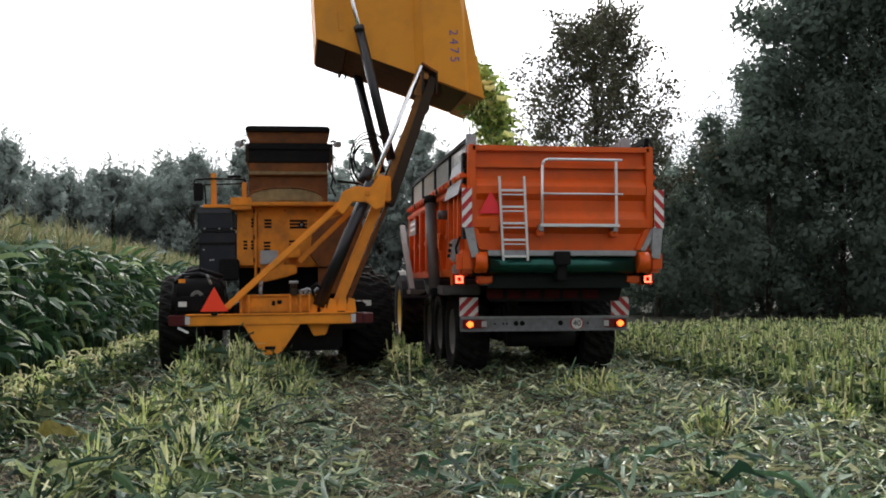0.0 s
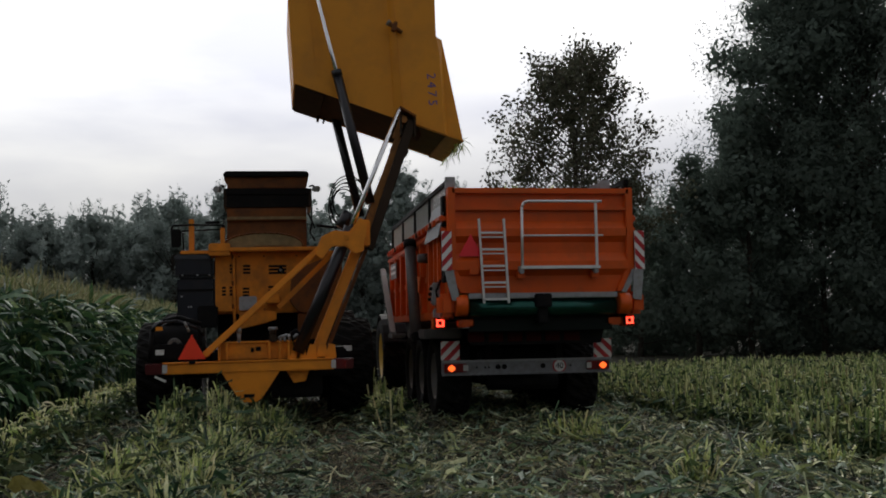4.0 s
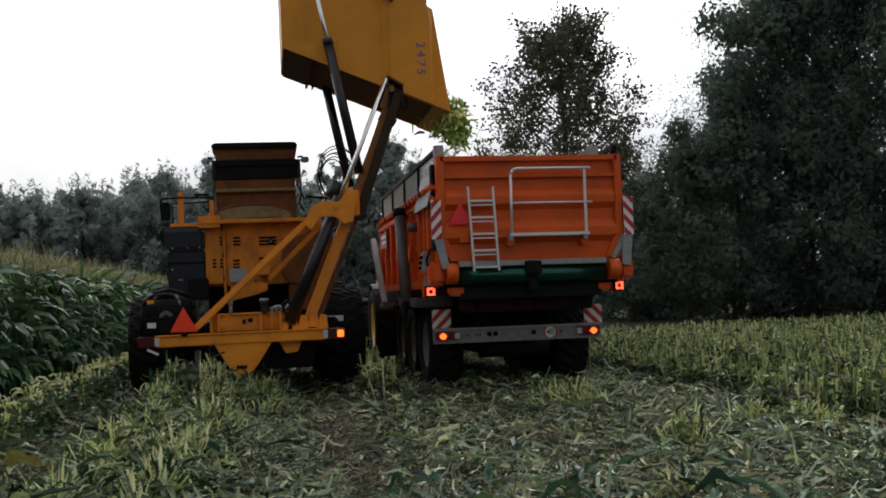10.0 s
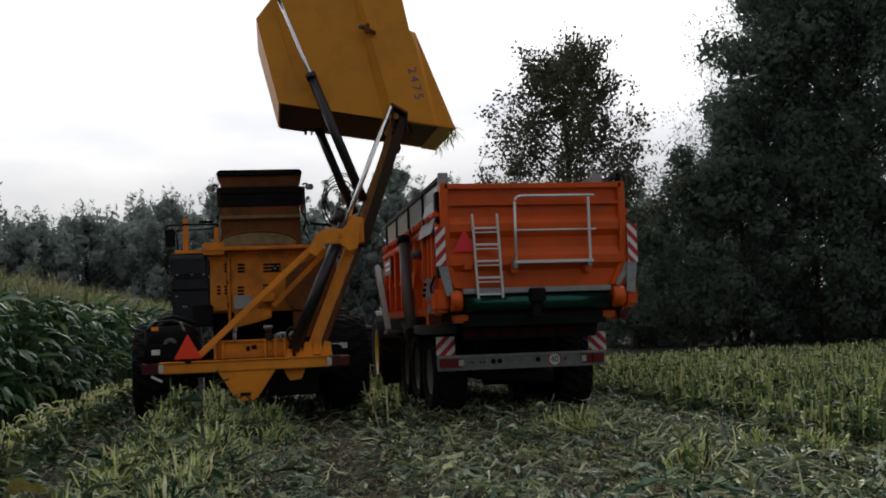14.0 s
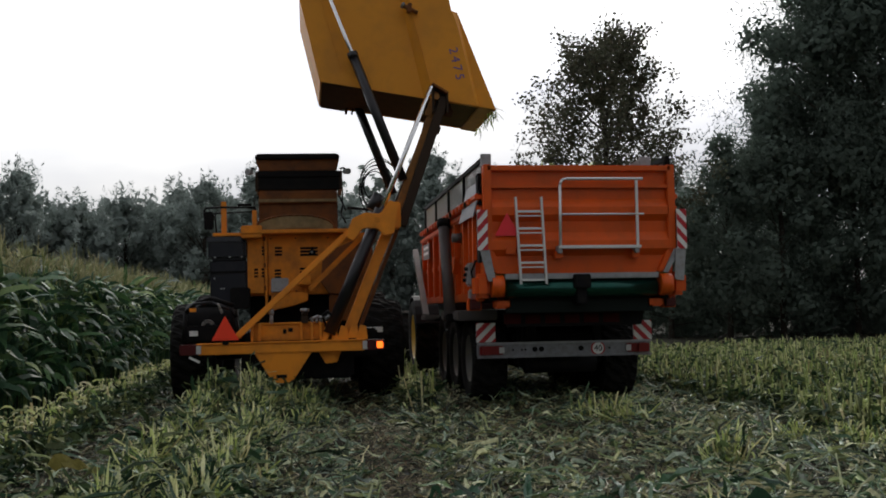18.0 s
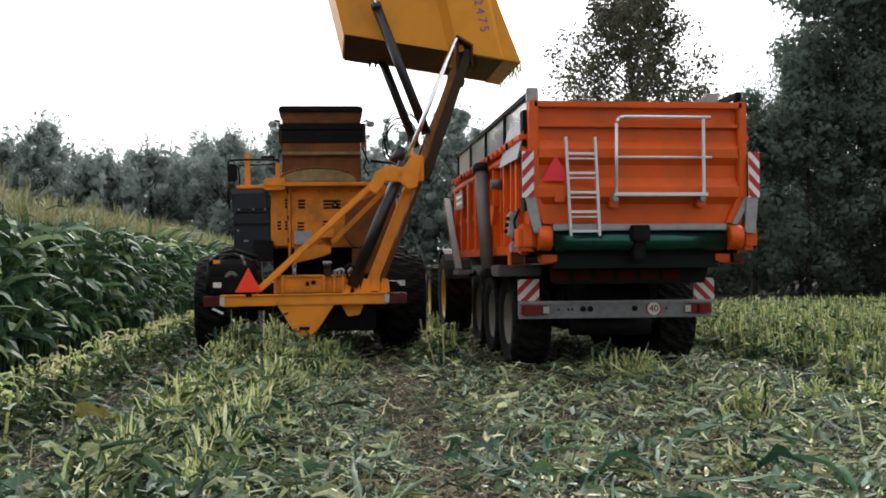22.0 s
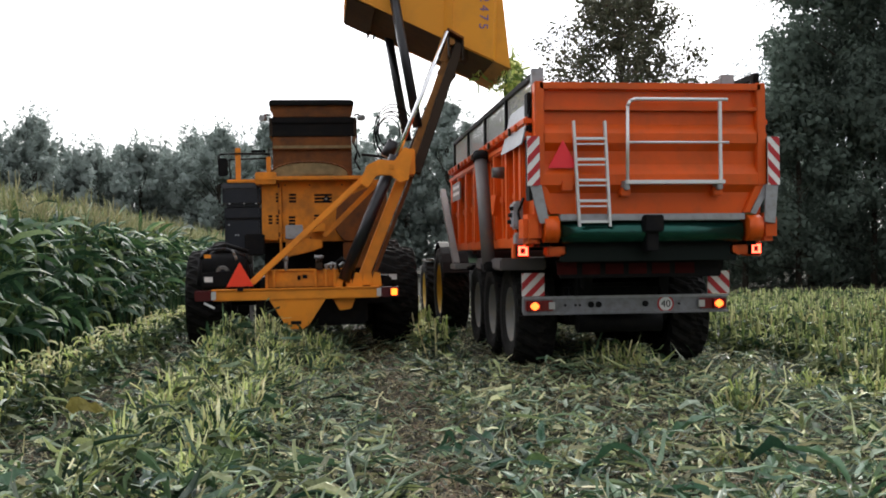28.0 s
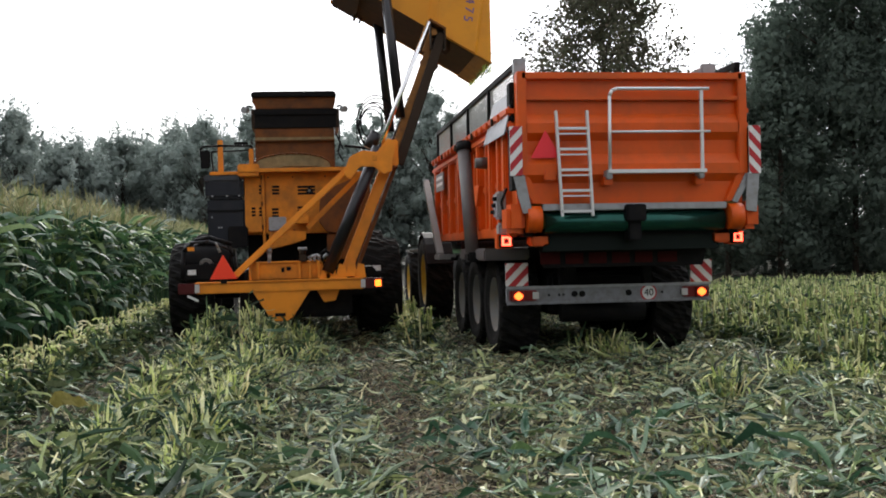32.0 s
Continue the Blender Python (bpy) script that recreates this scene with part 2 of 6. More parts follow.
# bottom litter darkened to imitate shaded gaps under the raised leaves
M_LITTER = leafy("shaded_crushed_leaves", [(0.01, 0.024, 0.013), (0.026, 0.05, 0.026), (0.11, 0.13, 0.058), (0.004, 0.008, 0.005), (0.2, 0.21, 0.1), (0.018, 0.038, 0.02), (0.44, 0.42, 0.24), (0.012, 0.026, 0.015), (0.005, 0.01, 0.006), (0.24, 0.23, 0.12), (0.05, 0.036, 0.02), (0.6, 0.56, 0.36), (0.004, 0.008, 0.005)], 0.55, 0.08, 0.3)
M_CUT = leafy("cut_stalk_ends", [(0.3, 0.41, 0.12), (0.56, 0.61, 0.26), (0.13, 0.22, 0.06), (0.72, 0.72, 0.4), (0.07, 0.13, 0.04), (0.38, 0.33, 0.17)], 0.6, 0.35)
M_TUFT = leafy("trampled_stalk_ends", [(0.5, 0.6, 0.18), (0.74, 0.77, 0.36), (0.24, 0.36, 0.1), (0.88, 0.86, 0.56), (0.12, 0.2, 0.06), (0.68, 0.6, 0.34), (0.62, 0.7, 0.28), (0.84, 0.8, 0.5), (0.3, 0.4, 0.14)], 0.6, 0.4)
# shredded leaves toned dark for the shade low in the stubble
M_SHRED = leafy("shaded_stubble_shreds", [(0.017, 0.0467, 0.0238), (0.051, 0.102, 0.0425), (0.136, 0.1955, 0.0765), (0.0068, 0.0221, 0.011), (0.2295, 0.2635, 0.1105), (0.0298, 0.0723, 0.0357), (0.0043, 0.0127, 0.0068)], 0.48, 0.12)
M_CORN = leafy("maize_leaves", [(0.0108, 0.0389, 0.0206), (0.0377, 0.1012, 0.0463), (0.1008, 0.2077, 0.0773), (0.0134, 0.0467, 0.0258), (0.2285, 0.3245, 0.1095), (0.0228, 0.0675, 0.0386), (0.0605, 0.1298, 0.0721), (0.008, 0.0299, 0.0168)], 0.52, 0.18, 0.28)
M_TASSEL = leafy("maize_tassels", [(0.33, 0.31, 0.16), (0.42, 0.39, 0.24), (0.22, 0.26, 0.11), (0.29, 0.29, 0.15)], 0.8)
# leaf colour made paler and bluer to imitate haze over the distance
M_HAZEWILLOW = leafy("willow_leaves", [(0.235, 0.285, 0.262), (0.265, 0.32, 0.295), (0.3, 0.355, 0.33), (0.205, 0.25, 0.228), (0.32, 0.375, 0.35)], 0.7, 0.45, 0.15, 2.0)
M_POPLAR = leafy("poplar_leaves", [(0.065, 0.07, 0.0455), (0.104, 0.105, 0.065), (0.078, 0.091, 0.052), (0.13, 0.112, 0.078)], 0.6, 0.25)
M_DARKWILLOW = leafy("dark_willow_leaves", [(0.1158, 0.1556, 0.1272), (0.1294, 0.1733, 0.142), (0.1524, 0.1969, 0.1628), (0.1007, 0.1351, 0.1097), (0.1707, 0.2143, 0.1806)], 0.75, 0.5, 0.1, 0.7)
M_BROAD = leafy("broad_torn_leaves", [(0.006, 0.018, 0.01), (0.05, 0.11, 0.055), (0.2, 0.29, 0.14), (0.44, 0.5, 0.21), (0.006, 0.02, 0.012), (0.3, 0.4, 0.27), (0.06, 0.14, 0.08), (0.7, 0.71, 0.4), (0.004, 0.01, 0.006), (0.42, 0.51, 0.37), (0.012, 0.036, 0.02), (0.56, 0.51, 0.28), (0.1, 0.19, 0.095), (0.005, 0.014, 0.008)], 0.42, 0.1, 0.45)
M_WHOLE = leafy("whole_maize_leaves", [(0.02, 0.065, 0.035), (0.05, 0.13, 0.07), (0.012, 0.04, 0.026), (0.1, 0.19, 0.1), (0.03, 0.085, 0.05), (0.16, 0.25, 0.09)], 0.4, 0.15, 0.45)
M_STRAW = leafy("dry_straw", [(0.09, 0.05, 0.032), (0.15, 0.1, 0.055), (0.28, 0.25, 0.14), (0.05, 0.03, 0.02), (0.2, 0.17, 0.09), (0.02, 0.013, 0.009)], 0.8)
M_OCHRE = leafy("withered_leaf", [(0.26, 0.2, 0.05), (0.17, 0.17, 0.05)], 0.6, 0.2)
M_CROP = leafy("chopped_crop", [(0.2592, 0.3737, 0.0924), (0.648, 0.7475, 0.2508), (0.1296, 0.2242, 0.066), (1.0044, 0.9867, 0.4752), (0.3888, 0.5083, 0.1452), (0.0568, 0.1121, 0.033), (0.081, 0.1495, 0.0462)], 0.55, 0.18)


# ---- building blocks ----
def box(bm, x0, x1, y0, y1, z0, z1, m=None):
    vs = [bm.verts.new((x, y, z)) for z in (z0, z1) for y in (y0, y1) for x in (x0, x1)]
    for f in ((0, 2, 3, 1), (4, 5, 7, 6), (0, 1, 5, 4), (2, 6, 7, 3), (0, 4, 6, 2), (1, 3, 7, 5)):
        bm.faces.new([vs[i] for i in f])
    if m is not None:
        bmesh.ops.transform(bm, matrix=m, verts=vs)
    return bm


def prism(bm, poly, y0, y1):
    """A solid with the outline poly, pairs of x and z, from y0 to y1."""
    a = [bm.verts.new((x, y0, z)) for x, z in poly]
    b = [bm.verts.new((x, y1, z)) for x, z in poly]
    bm.faces.new(a), bm.faces.new(b[::-1])
    for i in range(len(poly)):
        j = (i + 1) % len(poly)
        bm.faces.new((a[i], b[i], b[j], a[j]))
    return bm


def rod(bm, a, b, r, r2=None, n=12):
    """A round bar from a to b."""
    a, b = Vector(a), Vector(b)
    r2 = r if r2 is None else r2
    q = (b - a).to_track_quat("Z", "Y").to_matrix()
    rings = []
    for p, s in ((a, r), (b, r2)):
        rings.append([bm.verts.new(p + q @ Vector((s * math.cos(2 * math.pi * i / n), s * math.sin(2 * math.pi * i / n), 0))) for i in range(n)])
    for i in range(n):
        j = (i + 1) % n
        bm.faces.new((rings[0][i], rings[0][j], rings[1][j], rings[1][i])).smooth = True
    bm.faces.new(rings[0][::-1]), bm.faces.new(rings[1])
    return bm


def pipe(bm, points, r, n=8):
    for a, b in zip(points, points[1:]):
        rod(bm, a, b, r, r, n)
    return bm


def beam(bm, a, b, w, d):
    """A square bar from a to b, w wide across and d deep along y."""
    a, b = Vector(a), Vector(b)
    way = (b - a).normalized()
    side = way.cross(Vector((0, 1, 0)))
    side = side.normalized() if side.length > 1e-4 else Vector((1, 0, 0))
    up = way.cross(side).normalized()
    vs = [bm.verts.new(p + side * sx * w / 2 + up * sy * d / 2) for p in (a, b) for sx, sy in ((-1, -1), (1, -1), (1, 1), (-1, 1))]
    for f in ((3, 2, 1, 0), (4, 5, 6, 7), (0, 1, 5, 4), (1, 2, 6, 5), (2, 3, 7, 6), (3, 0, 4, 7)):
        bm.faces.new([vs[i] for i in f])
    return bm


def lathe(bm, profile, n=32, c=(0, 0, 0)):
    """Profile pairs of x and radius, turned about the x axis through c."""
    rings = [[bm.verts.new((c[0] + x, c[1] + r * math.cos(2 * math.pi * i / n), c[2] + r * math.sin(2 * math.pi * i / n))) for i in range(n)] for x, r in profile]
    for a, b in zip(rings, rings[1:]):
        for i in range(n):
            j = (i + 1) % n
            bm.faces.new((a[i], a[j], b[j], b[i])).smooth = True
    return bm


def part(name, bm, material, parent, label="", bevel=0.0, shift=None):
    if shift is not None:
        bmesh.ops.translate(bm, vec=shift, verts=bm.verts)
    if bevel:
        bmesh.ops.bevel(bm, geom=bm.edges[:], offset=bevel, segments=2, affect="EDGES", clamp_overlap=True)
    bmesh.ops.recalc_face_normals(bm, faces=bm.faces)
    me = bpy.data.meshes.new(name)
    bm.to_mesh(me)
    bm.free()
    me.materials.append(material)
    ob = new(name, me)
    ob.parent = parent
    if label:
        ob["label"] = label
    return ob


def B():
    return bmesh.new()


def thing(name, label, category, m=None, group=""):
    ob = tagged(new(name), label, category, group)
    if m is not None:
        ob.matrix_basis = m
    return ob


RNG = np.random.default_rng(7)


def blades(pos, az, elev, length, width, droop, seg=3, roll=None):
    """Leaf blades: strips that start at pos, rise at elev, bend down by droop (radians along the blade) and taper. Returns vertices and quads."""
    n = len(pos)
    roll = np.zeros(n) if roll is None else roll
    s = np.linspace(0, 1, seg + 1)
    pts = np.zeros((n, seg + 1, 3))
    pts[:, 0] = pos
    for i in range(seg):
        e = elev - droop * (i + 0.5) / seg
        step = np.stack([np.cos(e) * np.cos(az), np.cos(e) * np.sin(az), np.sin(e)], 1) * (length / seg)[:, None]
        pts[:, i + 1] = pts[:, i] + step
    side = np.stack([-np.sin(az) * np.cos(roll), np.cos(az) * np.cos(roll), np.sin(roll)], 1)
    shape = np.where(s < 0.35, 0.55 + s * 1.3, np.sqrt(np.maximum(1 - (np.maximum(s - 0.35, 0) / 0.65) ** 1.6, 0.0)) + 0.03)
    off = side[:, None, :] * (width[:, None] * 0.5 * shape[None, :])[:, :, None]
    v = np.stack([pts - off, pts + off], 2).reshape(-1, 3)
    base = (np.arange(n) * (seg + 1) * 2)[:, None]
    i = np.arange(seg)[None, :] * 2 + base
    f = np.stack([i, i + 1, i + 3, i + 2], 2).reshape(-1, 4)
    return v, f


def crumpled(pos, az, elev, length, width, seg=4, rough=0.5):
    """Torn leaves: folded along the midrib, kinked and twisted at random."""
    n = len(pos)
    mid = np.zeros((n, seg + 1, 3))
    mid[:, 0] = pos
    e = elev.copy()
    z = az.copy()
    for i in range(seg):
        mid[:, i + 1] = mid[:, i] + np.stack([np.cos(e) * np.cos(z), np.cos(e) * np.sin(z), np.sin(e)], 1) * (length / seg)[:, None]
        e = e * 0.6 + RNG.normal(-0.12, rough, n)
        z = z + RNG.normal(0, rough * 0.6, n)
    s = np.linspace(0, 1, seg + 1)[None, :]
    end, start = RNG.random(n)[:, None] * 0.75 + 0.08, 0.45 + 0.5 * RNG.random(n)[:, None]
    shape = np.minimum(start + s * 1.6, 1.0) * (1 - (1 - end) * s ** (1.5 + 2.5 * RNG.random(n)[:, None]))
    roll = RNG.normal(0, 0.5, n)[:, None] + np.cumsum(RNG.normal(0, 0.3, (n, seg + 1)), 1)
    half = (width[:, None] * 0.5 * shape)[:, :, None] * (0.75 + 0.5 * RNG.random((n, seg + 1, 1)))
    side = np.stack([-np.sin(az)[:, None] * np.cos(roll), np.cos(az)[:, None] * np.cos(roll), np.sin(roll)], 2)
    fold = np.zeros((n, seg + 1, 3))
    fold[:, :, 2] = (width * RNG.normal(0.2, 0.28, n))[:, None] * shape
    wave = np.zeros((n, seg + 1, 3))
    wave[:, :, 2] = width[:, None] * RNG.normal(0, 0.22, (n, seg + 1))
    v = np.stack([mid - side * half + fold + wave, mid, mid + side * half + fold - wave * RNG.random((n, seg + 1, 1)) + RNG.normal(0, 0.004, (n, seg + 1, 3))], 2).reshape(-1, 3)
    base = (np.arange(n) * (seg + 1) * 3)[:, None]
    i = np.arange(seg)[None, :] * 3 + base
    f = np.concatenate([np.stack([i + k, i + k + 1, i + k + 4, i + k + 3], 2).reshape(-1, 4) for k in (0, 1)])
    return v, f


def lozenges(pos, out, length, width, rng, wild=0.5, hang=0.0):
    """Small pointed leaves that lie across the direction out, each one tilted at random."""
    n = len(pos)
    nor = out + rng.normal(0, wild, (n, 3))
    nor /= np.linalg.norm(nor, axis=1)[:, None] + 1e-6
    way = np.cross(nor, rng.normal(0, 1, (n, 3)) + np.array([0, 0, hang]))
    way /= np.linalg.norm(way, axis=1)[:, None] + 1e-6
    if hang:
        way[:, 2] -= hang
        way /= np.linalg.norm(way, axis=1)[:, None] + 1e-6
    side = np.cross(nor, way)
    a, w = way * (length / 2)[:, None], side * (width / 2)[:, None]
    v = np.stack([pos - a, pos - w, pos + a, pos + w], 1).reshape(-1, 3)
    return v, (np.arange(n) * 4)[:, None] + np.arange(4)[None, :]


def stalks(pos, top, r):
    """Three-sided stalks from pos to top."""
    n = len(pos)
    a = np.array([0, 2.094, 4.189])
    ring = np.stack([np.cos(a), np.sin(a), np.zeros(3)], 1)
    v = np.concatenate([pos[:, None] + ring[None] * r[:, None, None], top[:, None] + ring[None] * r[:, None, None] * 0.7], 1).reshape(-1, 3)
    base = (np.arange(n) * 6)[:, None]
    f = np.concatenate([base + np.array([[i, (i + 1) % 3, 3 + (i + 1) % 3, 3 + i]]) for i in range(3)], 0)
    return v, f


def heap(name, bits, material, parent=None, lean=None):
    """One mesh out of several lots of vertices and quads."""
    vs, fs, at = [], [], 0
    for v, f in bits:
        vs.append(v), fs.append(f + at)
        at += len(v)
    me = bpy.data.meshes.new(name)
    me.from_pydata(np.concatenate(vs).tolist(), [], np.concatenate(fs).tolist())
    me.materials.append(material)
    if lean is not None:
        # leaves of a dense crown catch the light as the billow does on which they lie
        me.polygons.foreach_set("use_smooth", [True] * len(me.polygons))
        me.normals_split_custom_set_from_vertices(np.concatenate(lean).tolist())
    ob = new(name, me)
    ob.parent = parent
    return ob


# ---- ground and field ----
def ridge(x, y):
    """Low heaps of crushed stalks left between the wheel tracks."""
    lump = 0.6 + 0.6 * noise.noise((x * 1.3, y * 1.3, 21))
    z = (0.33 * math.exp(-((x + 0.7) / 0.18) ** 2) + 0.33 * math.exp(-((x + 1.27) / 0.19) ** 2)) * lump * min(1, max(0, (14.2 - y) / 1.0))
    # pushed together behind the hitch
    z += 0.3 * math.exp(-((x + 0.8) / 0.75) ** 2 - ((y - 13.2) / 0.6) ** 2) * (0.7 + 0.5 * lump)
    return z + 0.1 * math.exp(-((x + 2.7) / 0.22) ** 2) * lump


def relief(x, y):
    """Height of the trodden ground: low ruts and heaps."""
    return noise.noise((x * 0.5, y * 0.5, 0)) * 0.05 + noise.noise((x * 1.7, y * 1.7, 3)) * 0.055 + noise.noise((x * 4.3, y * 4.3, 5)) * 0.065 - 0.035 + ridge(x, y)


def ground_sheet():
    xs = np.concatenate([[-3000, -900, -300, -120, -60, -30, -20, -12], np.linspace(-6, 10, 129), [12, 16, 20, 25, 30, 60, 120, 300, 900, 3000]])
    ys = np.concatenate([[-3000, -300, -60, -20, -12], np.linspace(-9, 20, 233), [21, 23, 26, 30, 35, 40, 46, 60, 100, 200, 500, 1200, 4000]])
    v = []
    for y in ys:
        for x in xs:
            v.append((x, y, relief(x, y) if -6.1 < x < 10.1 and -9.1 < y < 20.1 else -0.02))
    w = len(xs)
    f = [(j * w + i, j * w + i + 1, (j + 1) * w + i + 1, (j + 1) * w + i) for j in range(len(ys) - 1) for i in range(w - 1)]
    me = bpy.data.meshes.new("ground")
    me.from_pydata(v, [], f)
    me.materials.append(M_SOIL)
    for p in me.polygons:
        p.use_smooth = True
    tagged(new("ground", me), "trampled soil of a harvested maize field", "ground", "", "structure")


def on_ground(x, y, lift):
    return np.stack([x, y, np.array([relief(a, b) if -6 < a < 10 and -9 < b < 20 else -0.02 for a, b in zip(x, y)]) + lift], 1)


def heaped(x, y):
    """How high the torn leaves are piled."""
    return np.array([max(0.0, noise.noise((p * 2.6, q * 2.6, 31)) + 0.1) * 0.17 + max(0.0, noise.noise((p * 7, q * 7, 33))) * 0.09 for p, q in zip(x, y)])


def strewn(n, far, x0=-2.6, x1=15.0, p=2.0):
    """Places on the ground in front, thinning out with distance."""
    y = 3.6 + far * RNG.random(n) ** p
    x = 0.13 * y + (RNG.random(n) - 0.5) * (y * 1.05 + 2.5)
    keep = (x > x0) & (x < x1)
    return x[keep], y[keep]


def litter():
    x, y = strewn(84000, 26, p=2.0)
    n = len(x)
    far = np.maximum(1.0, y / 9.5)
    wx, wy = RNG.uniform(-2.6, 9.5, 24000), RNG.uniform(-8, 22, 24000)
    x, y = np.concatenate([x, wx]), np.concatenate([y, wy])
    n = len(x)
    far = np.maximum(1.0, y / 9.5)
    bits = [blades(on_ground(x, y, 0.005 + 0.04 * RNG.random(n) ** 1.6) + np.stack([0 * x, 0 * x, heaped(x, y) * RNG.random(n)], 1), RNG.random(n) * 6.283, RNG.normal(0.05, 0.2, n), (0.03 + 0.14 * RNG.random(n) ** 1.8) * far,
                   (0.006 + 0.013 * RNG.random(n)) * far, RNG.normal(0.25, 0.7, n), 2, RNG.normal(0, 0.7, n))]
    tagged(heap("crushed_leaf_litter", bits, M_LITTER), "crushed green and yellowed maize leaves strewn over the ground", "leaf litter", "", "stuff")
    x, y = strewn(50000, 19, p=1.6)
    wx, wy = RNG.uniform(-2.6, 9.5, 9000), RNG.uniform(-8, 22, 9000)
    x, y = np.concatenate([x, wx]), np.concatenate([y, wy])
    keep = (noise_mask(x, y, 3.1, -0.05) | (RNG.random(len(x)) < 0.42)) & ~((x < -1.5) & (RNG.random(len(x)) < 0.6)) & ~((abs(x - 0.7) < 0.24) & (RNG.random(len(x)) < 0.9)) & ~((abs(x - 2.4) < 0.5) & (RNG.random(len(x)) < 0.4))
    x, y = x[keep], y[keep]
    n = len(x)
    # the machine has laid them in swathes that share a direction
    way = np.array([noise.noise((a * 1.4, b * 1.4, 51.0)) * 9.0 for a, b in zip(x, y)])
    way = np.where(RNG.random(n) < 0.7, way + RNG.normal(0, 0.5, n), RNG.random(n) * 6.283)
    bits = [crumpled(on_ground(x, y, 0.012 + 0.04 * RNG.random(n) ** 1.5) + np.stack([0 * x, 0 * x, heaped(x, y)], 1), way, RNG.normal(0.06, 0.26, n), 0.1 + 0.32 * RNG.random(n) ** 2,
                     0.01 + 0.03 * RNG.random(n) ** 1.6, 3, 0.5)]
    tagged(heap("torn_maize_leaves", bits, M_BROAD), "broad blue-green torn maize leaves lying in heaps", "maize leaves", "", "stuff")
    # brown trampled straw in the wheel tracks
    xs, ys = [], []
    for c, w, k in ((0.7, 0.2, 3800), (1.7, 0.3, 1500), (2.5, 0.6, 5200), (-2.1, 0.25, 1800), (-0.15, 0.2, 1500)):
        y = 4.6 + 13 * RNG.random(k) ** 1.4
        xs.append(c + RNG.normal(0, w, k)), ys.append(y)
    x, y = np.concatenate(xs), np.concatenate(ys)
    n = len(x)
    bits = [blades(on_ground(x, y, 0.03 + 0.06 * RNG.random(n)), RNG.random(n) * 6.283, RNG.normal(0.1, 0.25, n), 0.03 + 0.11 * RNG.random(n), 0.006 + 0.012 * RNG.random(n), RNG.normal(0.2, 0.3, n), 2)]
    tagged(heap("trampled_straw", bits, M_STRAW), "brown trampled straw in the wheel tracks", "straw", "", "stuff")


def noise_mask(x, y, f, level):
    return np.array([noise.noise((a * f, b * f, 9.0)) > level for a, b in zip(x, y)])


def cut_tufts(x, y, h, per=9, r=0.06, leaves=7, splay=0.14, reach=0.2):
    """Clusters of cut stalk ends, and the torn leaves that hang round them: two lots of bits."""
    k = len(x)
    px, py = np.repeat(x, per) + RNG.normal(0, r, k * per), np.repeat(y, per) + RNG.normal(0, r, k * per)
    hh = np.repeat(h, per) * (0.35 + 0.65 * RNG.random(k * per))
    pos = on_ground(px, py, -0.02)
    top = pos + np.stack([RNG.normal(0, splay, k * per) * hh, RNG.normal(0, splay, k * per) * hh, hh], 1)
    cut = [stalks(pos, top, 0.008 + 0.009 * RNG.random(k * per))]
    m = k * leaves
    lx, ly = np.repeat(x, leaves) + RNG.normal(0, r * 1.2, m), np.repeat(y, leaves) + RNG.normal(0, r * 1.2, m)
    lh = np.repeat(h, leaves) * RNG.random(m)
    green = [crumpled(on_ground(lx, ly, lh * 0.8), RNG.random(m) * 6.283, RNG.normal(0.5, 0.6, m), reach * (0.4 + RNG.random(m)), 0.018 + 0.035 * RNG.random(m), 3, 0.5)]
    # thin shreds torn from the stalk ends
    m = k * per
    cut.append(blades(pos + (top - pos) * (0.4 + 0.6 * RNG.random(m))[:, None], RNG.random(m) * 6.283, RNG.normal(1.1, 0.45, m), 0.06 + 0.14 * RNG.random(m), 0.014 + 0.02 * RNG.random(m), RNG.normal(0.7, 0.6, m), 2))
    return cut, green


